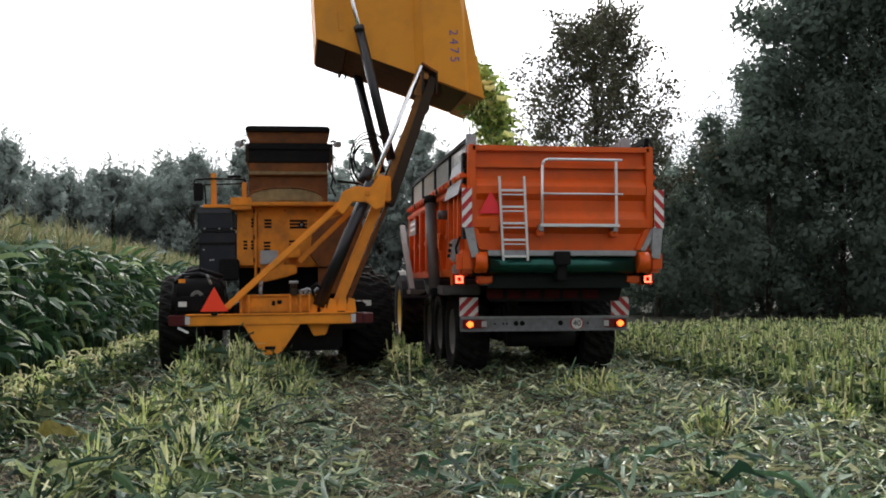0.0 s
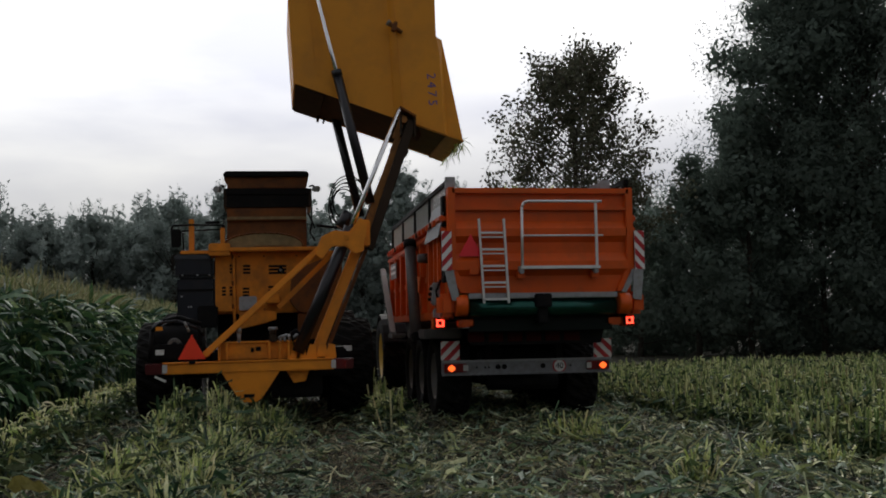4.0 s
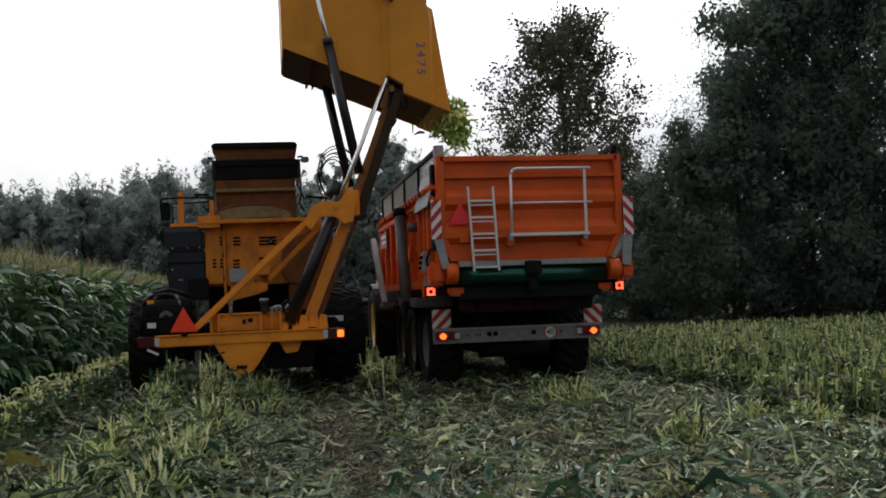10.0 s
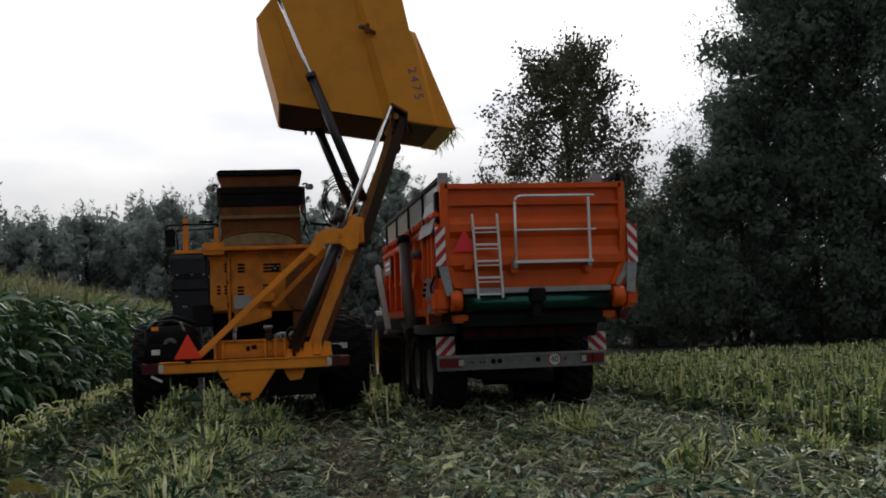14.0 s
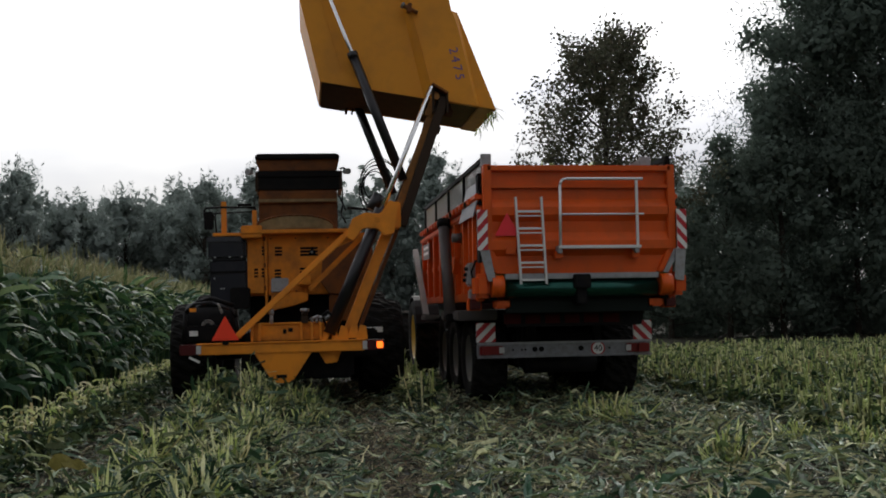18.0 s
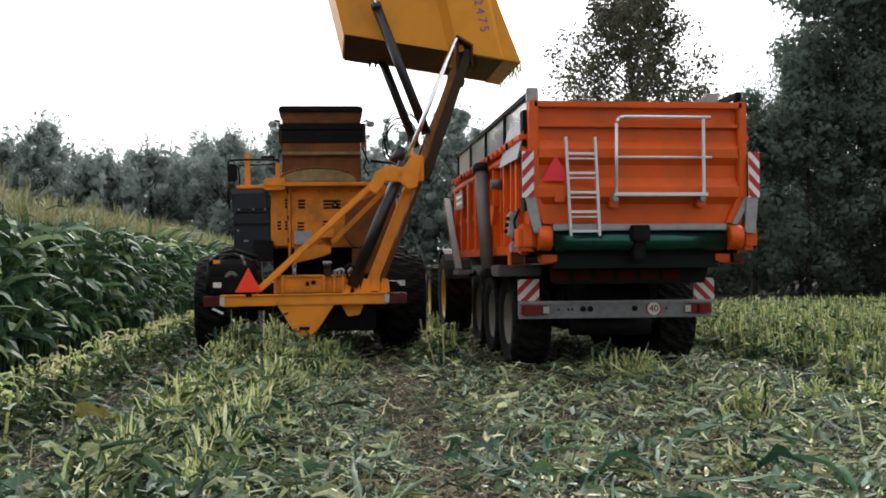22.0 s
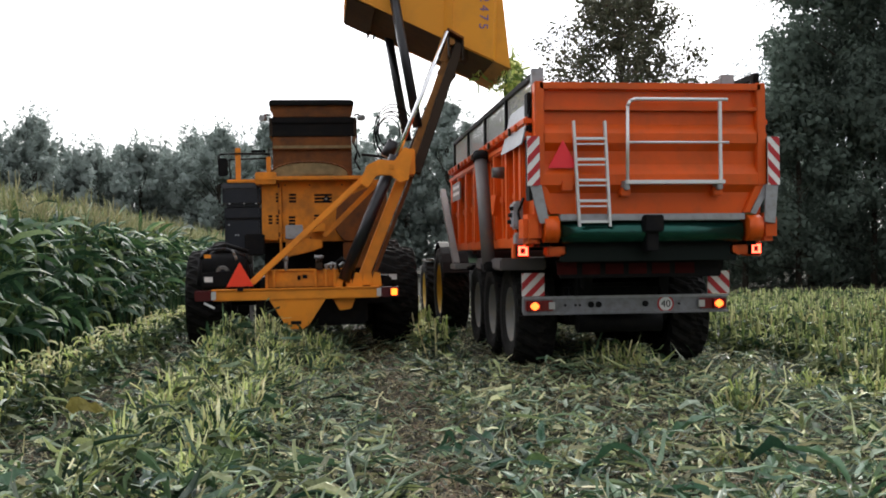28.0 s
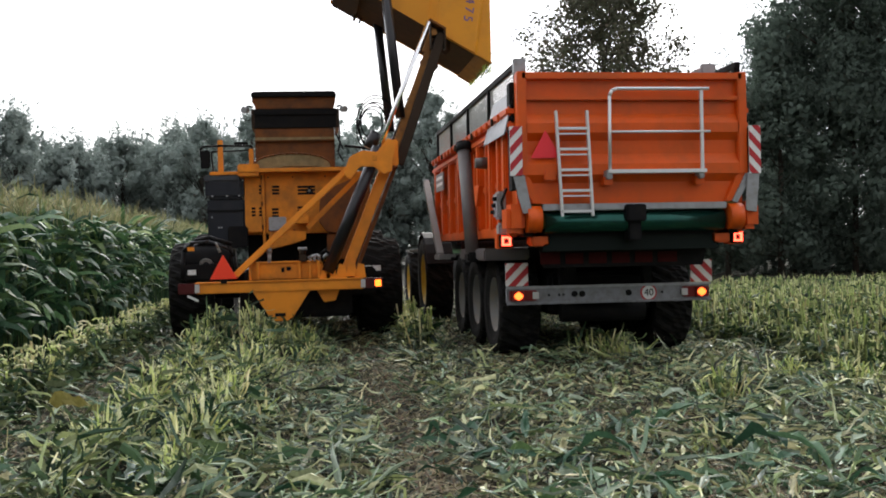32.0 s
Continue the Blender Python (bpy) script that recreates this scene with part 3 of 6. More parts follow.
def stubble():
    cut, green = [], []

    def lay(x, y, h, *args):
        c, g = cut_tufts(np.asarray(x, float), np.asarray(y, float), np.asarray(h, float), *args)
        cut.extend(c), green.extend(g)

    def stand(x, y, h, per=2, leaves=5, r=0.04):
        """Standing stubs: thick cut stalks with frayed pale tops and leaves that hang down their sides."""
        k = len(x) * per
        px, py = np.repeat(x, per) + RNG.normal(0, r, k), np.repeat(y, per) + RNG.normal(0, r, k)
        hh = np.repeat(h, per) * (0.7 + 0.35 * RNG.random(k))
        pos = np.stack([px, py, np.full(k, -0.05)], 1)
        top = pos + np.stack([RNG.normal(0, 0.13, k) * hh, RNG.normal(0, 0.13, k) * hh, hh + 0.05], 1)
        cut.append(stalks(pos, top, 0.011 + 0.01 * RNG.random(k)))
        for _ in range(3):
            cut.append(blades(top - np.stack([0 * hh, 0 * hh, (0.02 + 0.16 * RNG.random(k)) * hh / 0.35], 1), RNG.random(k) * 6.283, RNG.normal(0.5, 0.5, k), 0.05 + 0.1 * RNG.random(k), 0.016 + 0.022 * RNG.random(k), RNG.normal(1.9, 0.7, k), 2, RNG.normal(0, 0.5, k)))
        for _ in range(leaves):
            green.append(crumpled(pos + (top - pos) * (0.1 + 0.65 * RNG.random(k))[:, None], RNG.random(k) * 6.283, RNG.normal(0.0, 0.5, k), 0.1 + 0.2 * RNG.random(k), 0.024 + 0.04 * RNG.random(k), 2, 0.5))

    # dense standing stubble beside the trailer's track
    for r in range(26):
        x0 = 5.45 + 0.75 * r
        y = np.concatenate([np.arange(-8, 8.6, 0.3 + 0.04 * r), np.arange(8.6, 27, (0.085 if r < 4 else 0.12) + 0.004 * r)])
        y = y + RNG.normal(0, 0.05, len(y))
        low = np.clip((y - 13) / 11, 0, 1)
        stand(x0 + RNG.normal(0, 0.06, len(y)), y, 0.36 - 0.12 * low + (0.14 - 0.02 * low) * RNG.random(len(y)), 2, 7 if r < 4 else 3, 0.07)
    tagged(heap("standing_stubble", cut, M_CUT), "pale cut maize stubble standing knee-high in rows", "stubble", "", "stuff")
    tagged(heap("stubble_leaves", green, M_SHRED), "torn green leaves hanging on the standing stubble", "stubble leaves", "", "stuff")
    cut, green = [], []
    # one standing row along the maize
    y = np.concatenate([np.arange(-8, 7.2, 0.2), np.arange(7.2, 30, 0.085)])
    y = y + RNG.normal(0, 0.04, len(y))
    stand(-2.68 + RNG.normal(0, 0.05, len(y)), y, 0.4 + 0.13 * RNG.random(len(y)), 1, 7, 0.04)
    k = len(y) * 3
    px, py = -2.68 + RNG.normal(0, 0.08, k), np.repeat(y, 3) + RNG.normal(0, 0.06, k)
    cut.append(blades(on_ground(px, py, 0.34 + 0.14 * RNG.random(k)), RNG.random(k) * 6.283, RNG.normal(0.6, 0.5, k), 0.06 + 0.13 * RNG.random(k), 0.014 + 0.02 * RNG.random(k), RNG.normal(2.0, 0.6, k), 3, RNG.normal(0, 0.6, k)))
    # dark leaves on the near face imitate the row's shadow side
    k = len(y) * 15
    px, py = -2.6 + RNG.normal(0, 0.1, k), np.repeat(y, 15) + RNG.normal(0, 0.06, k)
    green.append(crumpled(on_ground(px, py, 0.02 + 0.36 * RNG.random(k)), RNG.random(k) * 6.283, RNG.normal(-0.3, 0.5, k), 0.08 + 0.16 * RNG.random(k), 0.02 + 0.035 * RNG.random(k), 3, 0.5))
    y = np.arange(7.2, 20, 0.6)
    stand(-2.66 + RNG.normal(0, 0.08, len(y)), y + RNG.normal(0, 0.2, len(y)), 0.44 + 0.12 * RNG.random(len(y)), 1, 2)
    # the windrow: fallen stalks and half-raised leaves on the heap
    n = 800
    y = 4.9 + 9.4 * RNG.random(n) ** 1.2
    x = np.where(RNG.random(n) < 0.5, -0.7, -1.27) + 0.02 * (y - 8) + RNG.normal(0, 0.16, n)
    a, e, ln = RNG.random(n) * 6.283, np.abs(RNG.normal(0.15, 0.35, n)), 0.06 + 0.2 * RNG.random(n) ** 1.5
    pos = on_ground(x, y, 0.02 + 0.07 * RNG.random(n))
    cut.append(stalks(pos, pos + np.stack([np.cos(a) * np.cos(e), np.sin(a) * np.cos(e), np.sin(e)], 1) * ln[:, None], 0.006 + 0.009 * RNG.random(n)))
    n = 1000
    y = 4.8 + 9.6 * RNG.random(n) ** 1.2
    x = np.where(RNG.random(n) < 0.5, -0.68, -1.25) + 0.02 * (y - 8) + RNG.normal(0, 0.13, n)
    green.append(crumpled(on_ground(x, y, 0.02 + 0.08 * RNG.random(n)), RNG.random(n) * 6.283, RNG.normal(0.5, 0.5, n), 0.1 + 0.24 * RNG.random(n) ** 1.5, 0.016 + 0.04 * RNG.random(n), 4, 0.55))
    # upright tufts of split stalk along the heap
    tx, ty, th = [], [], []
    for x0, a, b in ((-0.7, 5.2, 14.0), (-1.27, 5.6, 14.0)):
        y = np.arange(a, b, 0.13) + RNG.normal(0, 0.07, len(np.arange(a, b, 0.13)))
        tx.append(x0 + 0.03 * (y - 8) + RNG.normal(0, 0.055, len(y))), ty.append(y), th.append(0.15 + 0.2 * RNG.random(len(y)) ** 1.3)
    tall = [(-0.74, 5.76, 0.36), (-0.7, 5.9, 0.34), (-0.82, 5.85, 0.3), (-0.78, 6.05, 0.33), (-1.24, 8.0, 0.31), (-1.3, 8.15, 0.26), (-1.06, 10.29, 0.34), (-0.59, 11.14, 0.38), (-0.39, 11.36, 0.42), (-0.45, 11.5, 0.36), (-0.64, 7.64, 0.3), (-0.6, 7.8, 0.26),
            (-1.55, 8.05, 0.27), (-0.52, 5.6, 0.28), (-2.2, 9.2, 0.2), (-0.5, 12.6, 0.38), (-0.7, 12.9, 0.42), (-0.95, 12.4, 0.36), (-1.3, 12.8, 0.36), (-0.3, 13.2, 0.4), (-1.05, 9.1, 0.28), (-0.55, 9.4, 0.3)]
    x, y, h = (np.concatenate(q) for q in (tx + [[q[0] for q in tall]], ty + [[q[1] for q in tall]], th + [[q[2] for q in tall]]))
    per = 12
    k = len(x) * per
    px, py, hh = np.repeat(x, per) + RNG.normal(0, 0.055, k), np.repeat(y, per) + RNG.normal(0, 0.055, k), np.repeat(h, per)
    cut.append(blades(on_ground(px, py, -0.02), RNG.random(k) * 6.283, RNG.normal(1.42, 0.22, k), hh * (0.35 + 0.75 * RNG.random(k)), 0.012 + 0.02 * RNG.random(k), RNG.normal(0.5, 0.7, k), 3, RNG.normal(0, 0.7, k)))
    # two trampled rows between the wheel tracks
    for x0, a, b in ((-0.7, 5.4, 14.2), (-1.28, 5.6, 14.2)):
        y = np.arange(a, b, 0.3)
        y = y + RNG.normal(0, 0.1, len(y))
        lay(x0 + 0.03 * (y - 8) + RNG.normal(0, 0.07, len(y)), y, (0.08 + 0.14 * RNG.random(len(y)) ** 2) * (0.8 + 0.045 * y), 6, 0.06, 10, 0.35, 0.2)
    # the tufts behind the machine's wheels
    y = np.arange(11.8, 14.3, 0.05)
    lay(RNG.uniform(-1.75, 0.2, len(y)), y, 0.16 + 0.22 * RNG.random(len(y)), 8, 0.06, 7, 0.25, 0.24)
    y = np.arange(13.5, 24, 0.07)
    stand(1.48 + RNG.normal(0, 0.07, len(y)), y, 0.34 + 0.3 * RNG.random(len(y)), 2, 5, 0.06)
    # single tufts that stand out
    spots = [(-0.79, 6.1, 0.2), (-0.7, 6.35, 0.24), (-0.64, 7.85, 0.25), (-0.55, 8.1, 0.2), (-0.55, 10.7, 0.3), (-1.3, 8.3, 0.26), (-1.25, 11.7, 0.3), (-0.24, 13.9, 0.36), (-0.1, 13.3, 0.34), (3.42, 11.6, 0.34), (3.6, 11.4, 0.28), (3.3, 11.9, 0.3),
             (3.45, 8.2, 0.26), (3.55, 8.45, 0.3), (4.9, 8.6, 0.26), (4.75, 9.6, 0.22), (-1.75, 7.9, 0.16), (-1.6, 9.6, 0.2), (2.55, 6.3, 0.12), (5.0, 9.2, 0.3)]
    x, y, h = zip(*spots)
    lay(x, y, np.array(h) * 1.15, 24, 0.07, 14, 0.45, 0.24)
    tagged(heap("broken_stubble_rows", cut, M_TUFT), "low rows of shredded pale maize stubble between wheel tracks", "stubble", "", "stuff")
    tagged(heap("stubble_row_leaves", green, M_SHRED), "torn green leaves round the broken stubble", "stubble leaves", "", "stuff")
    # whole leaves lying on top, thickest at the front of the field
    n = 150
    x = np.concatenate([RNG.uniform(-2.3, -0.4, 60), RNG.uniform(0.7, 3.0, 55), RNG.uniform(-2.5, 4.6, 35)])
    y = np.concatenate([4.9 + 3.2 * RNG.random(60) ** 1.3, 4.9 + 2.4 * RNG.random(55) ** 1.3, 5.3 + 6.5 * RNG.random(35)])
    bits = [crumpled(on_ground(x, y, 0.05 + 0.07 * RNG.random(n)), RNG.random(n) * 6.283, RNG.normal(0.45, 0.3, n), 0.28 + 0.3 * RNG.random(n), 0.03 + 0.03 * RNG.random(n), 7, 0.28)]
    tagged(heap("whole_maize_leaves", bits, M_WHOLE), "whole arched dark green maize leaves lying on the litter", "maize leaves", "", "stuff")
    v, f = crumpled(on_ground(np.array([-2.05, -1.7]), np.array([8.35, 8.1]), np.array([0.27, 0.25])), np.array([-0.25, 0.15]), np.array([0.15, 0.02]), np.array([0.34, 0.4]), np.array([0.1, 0.08]), 7, 0.16)
    tagged(heap("yellowed_leaf", [(v, f)], M_OCHRE), "large yellow-brown withered maize leaf on the ground", "leaf")


def maize():
    xs, ys = [], []
    for r in range(13):
        y = np.concatenate([np.arange(-8, 9, 0.25 + 0.05 * r), np.arange(9.0, 46, 0.1 if r < 2 else (0.14 if r < 4 else 0.36))])
        ys.append(y + RNG.normal(0, 0.05, len(y)))
        xs.append(-3.82 - 0.75 * r + RNG.normal(0, 0.08, len(y)))
    x, y = np.concatenate(xs), np.concatenate(ys)
    n = len(x)
    h = 1.9 + 0.22 * RNG.random(n)
    pos = np.stack([x, y, np.zeros(n)], 1)
    top = pos + np.stack([RNG.normal(0, 0.06, n), RNG.normal(0, 0.06, n), h], 1)
    bits = [stalks(pos, top, np.full(n, 0.013))]
    for i in range(14):
        t = 0.21 + 0.73 * (i + RNG.random(n) * 0.6) / 14
        p = pos + (top - pos) * t[:, None]
        bits.append(blades(p, RNG.random(n) * 6.283, RNG.normal(0.9, 0.35, n), 0.35 + 0.45 * RNG.random(n), 0.06 + 0.06 * RNG.random(n), RNG.normal(1.9, 0.8, n), 4, RNG.normal(0, 0.6, n)))
    tagged(heap("maize_crop", bits, M_CORN), "tall dark green standing maize at the field's uncut edge", "maize crop", "", "stuff")
    bits = [stalks(top, top + np.stack([RNG.normal(0, 0.03, n), RNG.normal(0, 0.03, n), 0.24 + 0.3 * RNG.random(n) ** 2], 1), np.full(n, 0.008))]
    for _ in range(11):
        bits.append(blades(top - np.array([0, 0, 0.12]) + np.stack([np.zeros(n), np.zeros(n), 0.3 * RNG.random(n)], 1), RNG.random(n) * 6.283, RNG.normal(1.0, 0.35, n), 0.16 + 0.2 * RNG.random(n), np.full(n, 0.018), RNG.normal(0.6, 0.5, n), 2))
    tagged(heap("maize_tassels", bits, M_TASSEL), "dry straw-coloured tassels on top of the maize", "maize tassels", "", "stuff")


# ---- trees ----
def billow(name, label, x, y, lobes, material, group, seed, trunk_r=0.35, leaf=0.17, slim=0.32, per=900, hang=0.4, plumes=9, lift=0.4, sway=0.15, stretch=1.05, fill=0.16, loose=0.75, core=0.55):
    """A willow: trunk and limbs that carry rounded billows of hanging leaves. lobes: x, y, z and radius of each billow."""
    rng = np.random.default_rng(seed)
    t = thing(name, label, "tree", pose(x, y, 0), group)
    bm = B()
    top = max(q[2] for q in lobes)
    rod(bm, (0, 0, -0.1), (0.1, 0, top * 0.45), trunk_r, trunk_r * 0.7, 8)
    rod(bm, (0.1, 0, top * 0.45), (0.0, 0.1, top * 0.9), trunk_r * 0.7, trunk_r * 0.15, 8)
    for q in lobes:
        rod(bm, (0.05, 0, min(q[2] * 0.7, top * 0.8)), q[:3], trunk_r * 0.16, trunk_r * 0.04, 5)
    part("trunk", bm, M_BARK, t)
    bits, lean = [], []

    def facing(d, wild):
        v = d + np.array([0, 0, 0.25]) + rng.normal(0, wild, d.shape)
        return np.repeat(v / (np.linalg.norm(v, axis=1)[:, None] + 1e-6), 4, 0)

    for q in lobes:
        r, c = q[3], np.array(q[:3])
        # plumes stand out all over the billow, each one a tapering spray of leaves
        k = plumes
        d = rng.normal(0, 1, (k, 3)) + np.array([0, 0, 0.25])
        d /= np.linalg.norm(d, axis=1)[:, None]
        way = d + np.array([sway, 0, lift])
        way /= np.linalg.norm(way, axis=1)[:, None]
        n = max(4, int(per * r * r / k))
        u = rng.random((k, n)) ** 0.8
        spread = r * 0.34 * (1 - 0.75 * u) * (0.6 + 0.5 * rng.random((k, 1)))
        reach = r * (0.55 + 0.7 * rng.random((k, 1)))
        p = c + d[:, None, :] * (r * 0.55) + way[:, None, :] * (u * reach)[:, :, None] + np.clip(rng.normal(0, 1, (k, n, 3)), -1.6, 1.6) * spread[:, :, None] * loose
        p[:, :, 2] = c[2] + (p[:, :, 2] - c[2]) * stretch
        p = p.reshape(-1, 3)
        m = len(p)
        bits.append(lozenges(p, np.repeat(d, n, 0), leaf * (0.5 + 0.9 * rng.random(m)), leaf * slim * (0.7 + 0.6 * rng.random(m)), rng, 0.5, hang))
        lean.append(facing((p - c) / r * 0.6 + np.repeat(d, n, 0) * 0.5, 0.16))
        m = int(m * fill)
        d = rng.normal(0, 1, (m, 3))
        d /= np.linalg.norm(d, axis=1)[:, None]
        bits.append(lozenges(c + d * (r * core * rng.random(m) ** 0.4)[:, None], d, leaf * 2.0 * (0.7 + 0.6 * rng.random(m)), leaf * 1.3 * (0.7 + 0.6 * rng.random(m)), rng, 0.4))
        lean.append(facing(d, 0.2))
    heap("crown", bits, material, t, lean)
    return t


def crown_lobes(rng, h, w, low, n, r, cone=0.5):
    """Billows spread through a crown that narrows towards its top."""
    out = []
    for i in range(n):
        u = (i + rng.random()) / n
        z = low + r * 0.6 + (h - low - r * 1.4) * u
        wide = max(0.0, w * min(1, (1 - u) / cone + 0.1) ** 0.7 - r * 0.3)
        a, q = i * 2.4 + rng.normal(0, 0.3), rng.random() ** 0.35
        out.append((math.cos(a) * q * wide, math.sin(a) * q * wide, z, r * (0.7 + 0.5 * rng.random()) * (1.0 if u < 0.8 else 0.75)))
    return out


def woods():
    g = "willow row behind the maize"
    rng = np.random.default_rng(3)
    # the far willow row, each crown with its own height
    spots = [(-34, 9.5), (-29.5, 11), (-25, 10.3), (-21.5, 9.6), (-18.2, 10.9), (-15.2, 8.6), (-12.4, 9.3), (-9.6, 9.9), (-6.8, 10.1), (-3.8, 10.8), (-0.8, 9.6), (2.4, 8.8), (5.6, 9.4), (8.9, 12.0), (12.5, 10.6), (16.5, 9.6), (21, 11), (26, 12)]
    for i, (x, h) in enumerate(spots):
        billow("willow_tree", "grey-green pollard willow with a feathery uneven crown", x + rng.normal(0, 0.3), 70 + rng.normal(0, 1.5), crown_lobes(rng, h + 0.7, 3.7, 0.0, 46, 1.15, 0.55), M_HAZEWILLOW, g, 20 + i, 0.25, 0.27, 0.3, 180, 0.5, 8, 0.9, 0.3, 1.25, 0.4)
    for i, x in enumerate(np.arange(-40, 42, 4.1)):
        billow("willow_tree", "dark willow standing behind the willow row", x, 78, crown_lobes(rng, 11.2 + rng.normal(0, 0.6), 4.2, 0.0, 32, 1.5, 0.45), M_HAZEWILLOW, "second row of willows", 60 + i, 0.25, 0.55, 0.4, 46, 0.3, 6, 0.9, 0.3)
    poplar()
    # the great willows at the edge of the field
    g = "tall willows at the field edge"
    label = "huge dark willow with a dense billowing crown"
    for i, (x, y, h, w, low, n, r) in enumerate(((22.4, 36, 19.5, 5.4, 3.0, 80, 1.6), (17.0, 35, 9.5, 2.5, 0.0, 38, 1.05), (15.2, 35.5, 8.0, 1.7, 0.0, 24, 0.85), (13.5, 37, 6.0, 1.9, 0.0, 14, 0.9), (27.4, 38, 18, 4.6, 0.5, 42, 1.5), (19.6, 34.5, 9.3, 2.5, 0.0, 36, 1.05), (24.0, 33.5, 7.6, 2.8, 0.0, 28, 1.1), (11.5, 42, 4.2, 2.2, 0.0, 12, 0.9), (15.5, 42, 4.6, 3.2, -0.6, 16, 1.2), (20.5, 41, 5.5, 3.4, -0.6, 18, 1.3), (26, 41, 5.5, 3.6, -0.6, 16, 1.3), (22.5, 34, 3.4, 2.6, -0.6, 14, 1.0), (18.2, 36.5, 3.6, 2.6, -0.6, 14, 1.0), (14.2, 39, 3.4, 2.6, -0.6, 12, 1.0), (25.0, 36.5, 3.4, 2.4, -0.6, 12, 1.0), (27.5, 34.5, 4, 3, -0.6, 10, 1.1))):
        lobes = crown_lobes(rng, h, w, low, n, r, 0.75)
        if i == 0:
            # boughs that reach out over the smaller willows
            for bz, edge in ((7.2, 16.8), (8.2, 16.6), (9.3, 16.6), (10.4, 16.7), (11.6, 17.5), (12.9, 17.7), (14.2, 18.1), (15.5, 18.5), (16.8, 19.2)):
                for k, bx in enumerate(np.arange(edge + 0.35, 21.5, 1.3)):
                    lobes.append((bx - x + rng.normal(0, 0.3), rng.normal(0, 0.8), bz + rng.normal(0, 0.35), (0.85 if k == 0 else 1.5) + 0.25 * rng.random()))
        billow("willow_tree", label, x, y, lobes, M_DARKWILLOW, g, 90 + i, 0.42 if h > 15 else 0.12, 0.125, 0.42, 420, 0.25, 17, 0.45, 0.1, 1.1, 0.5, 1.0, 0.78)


def poplar():
    """The sparse tree beyond the trailer: rising limbs and loose tufts of small leaves."""
    rng = np.random.default_rng(5)
    t = thing("poplar_tree", "slender half-bare poplar with small dark leaves", "tree", pose(9.95, 33, 0))
    bm = B()
    tips = []
    rod(bm, (0, 0, -0.1), (0.05, 0, 5.5), 0.17, 0.1, 8)
    rod(bm, (0.05, 0, 5.5), (0.0, 0, 10.6), 0.1, 0.02, 8)
    for i in range(46):
        u = (i + 0.5) / 46
        z0 = 2.0 + 7.7 * u
        az = i * 2.4 + rng.normal(0, 0.3)
        reach = 3.15 * math.sqrt(max(0.0, 1.03 - u)) * (0.75 + 0.35 * rng.random())
        a = Vector((0.03, 0, z0))
        b = a + Vector((math.cos(az) * reach * 0.6, math.sin(az) * reach * 0.6, reach * 0.5))
        c = a + Vector((math.cos(az) * reach, math.sin(az) * reach, reach * 1.0))
        rod(bm, a, b, 0.035, 0.022, 5)
        rod(bm, b, c, 0.022, 0.008, 5)
        for q in np.linspace(0.35, 1, 7) ** 0.7:
            p = a.lerp(b, q / 0.6) if q < 0.6 else b.lerp(c, (q - 0.6) / 0.4)
            for _ in range(2):
                tip = p + Vector(rng.normal(0, 0.3, 3)) + Vector((0, 0, 0.08))
                rod(bm, p, tip, 0.01, 0.005, 4)
                tips.append(tuple(tip))
    part("trunk", bm, M_BARK, t)
    cc = np.array(tips)
    p = np.repeat(cc, 36, 0)
    n = len(p)
    p = p + rng.normal(0, 0.17, (n, 3))
    heap("crown", [lozenges(p, rng.normal(0, 1, (n, 3)), 0.125 * (0.6 + 0.8 * rng.random(n)), 0.095 * (0.6 + 0.8 * rng.random(n)), rng, 1.0)], M_POPLAR, t)


ground_sheet()
litter()
stubble()
maize()
woods()


# ---- harvester ----
HX, HY = -0.35, 13.9
BIN_AT = Vector((2.015, 14.6, 4.17))
ROOT = Vector((1.325, 14.44, 3.12))   # foot of the near tilt cylinder
GRIP = (-2.1, -0.16, 1.62)           # its eye on the tipping bin


def hpart(name, bm, material, parent, label="", bevel=0.0):
    return part(name, bm, material, parent, label, bevel, (-HX, -HY, 0))


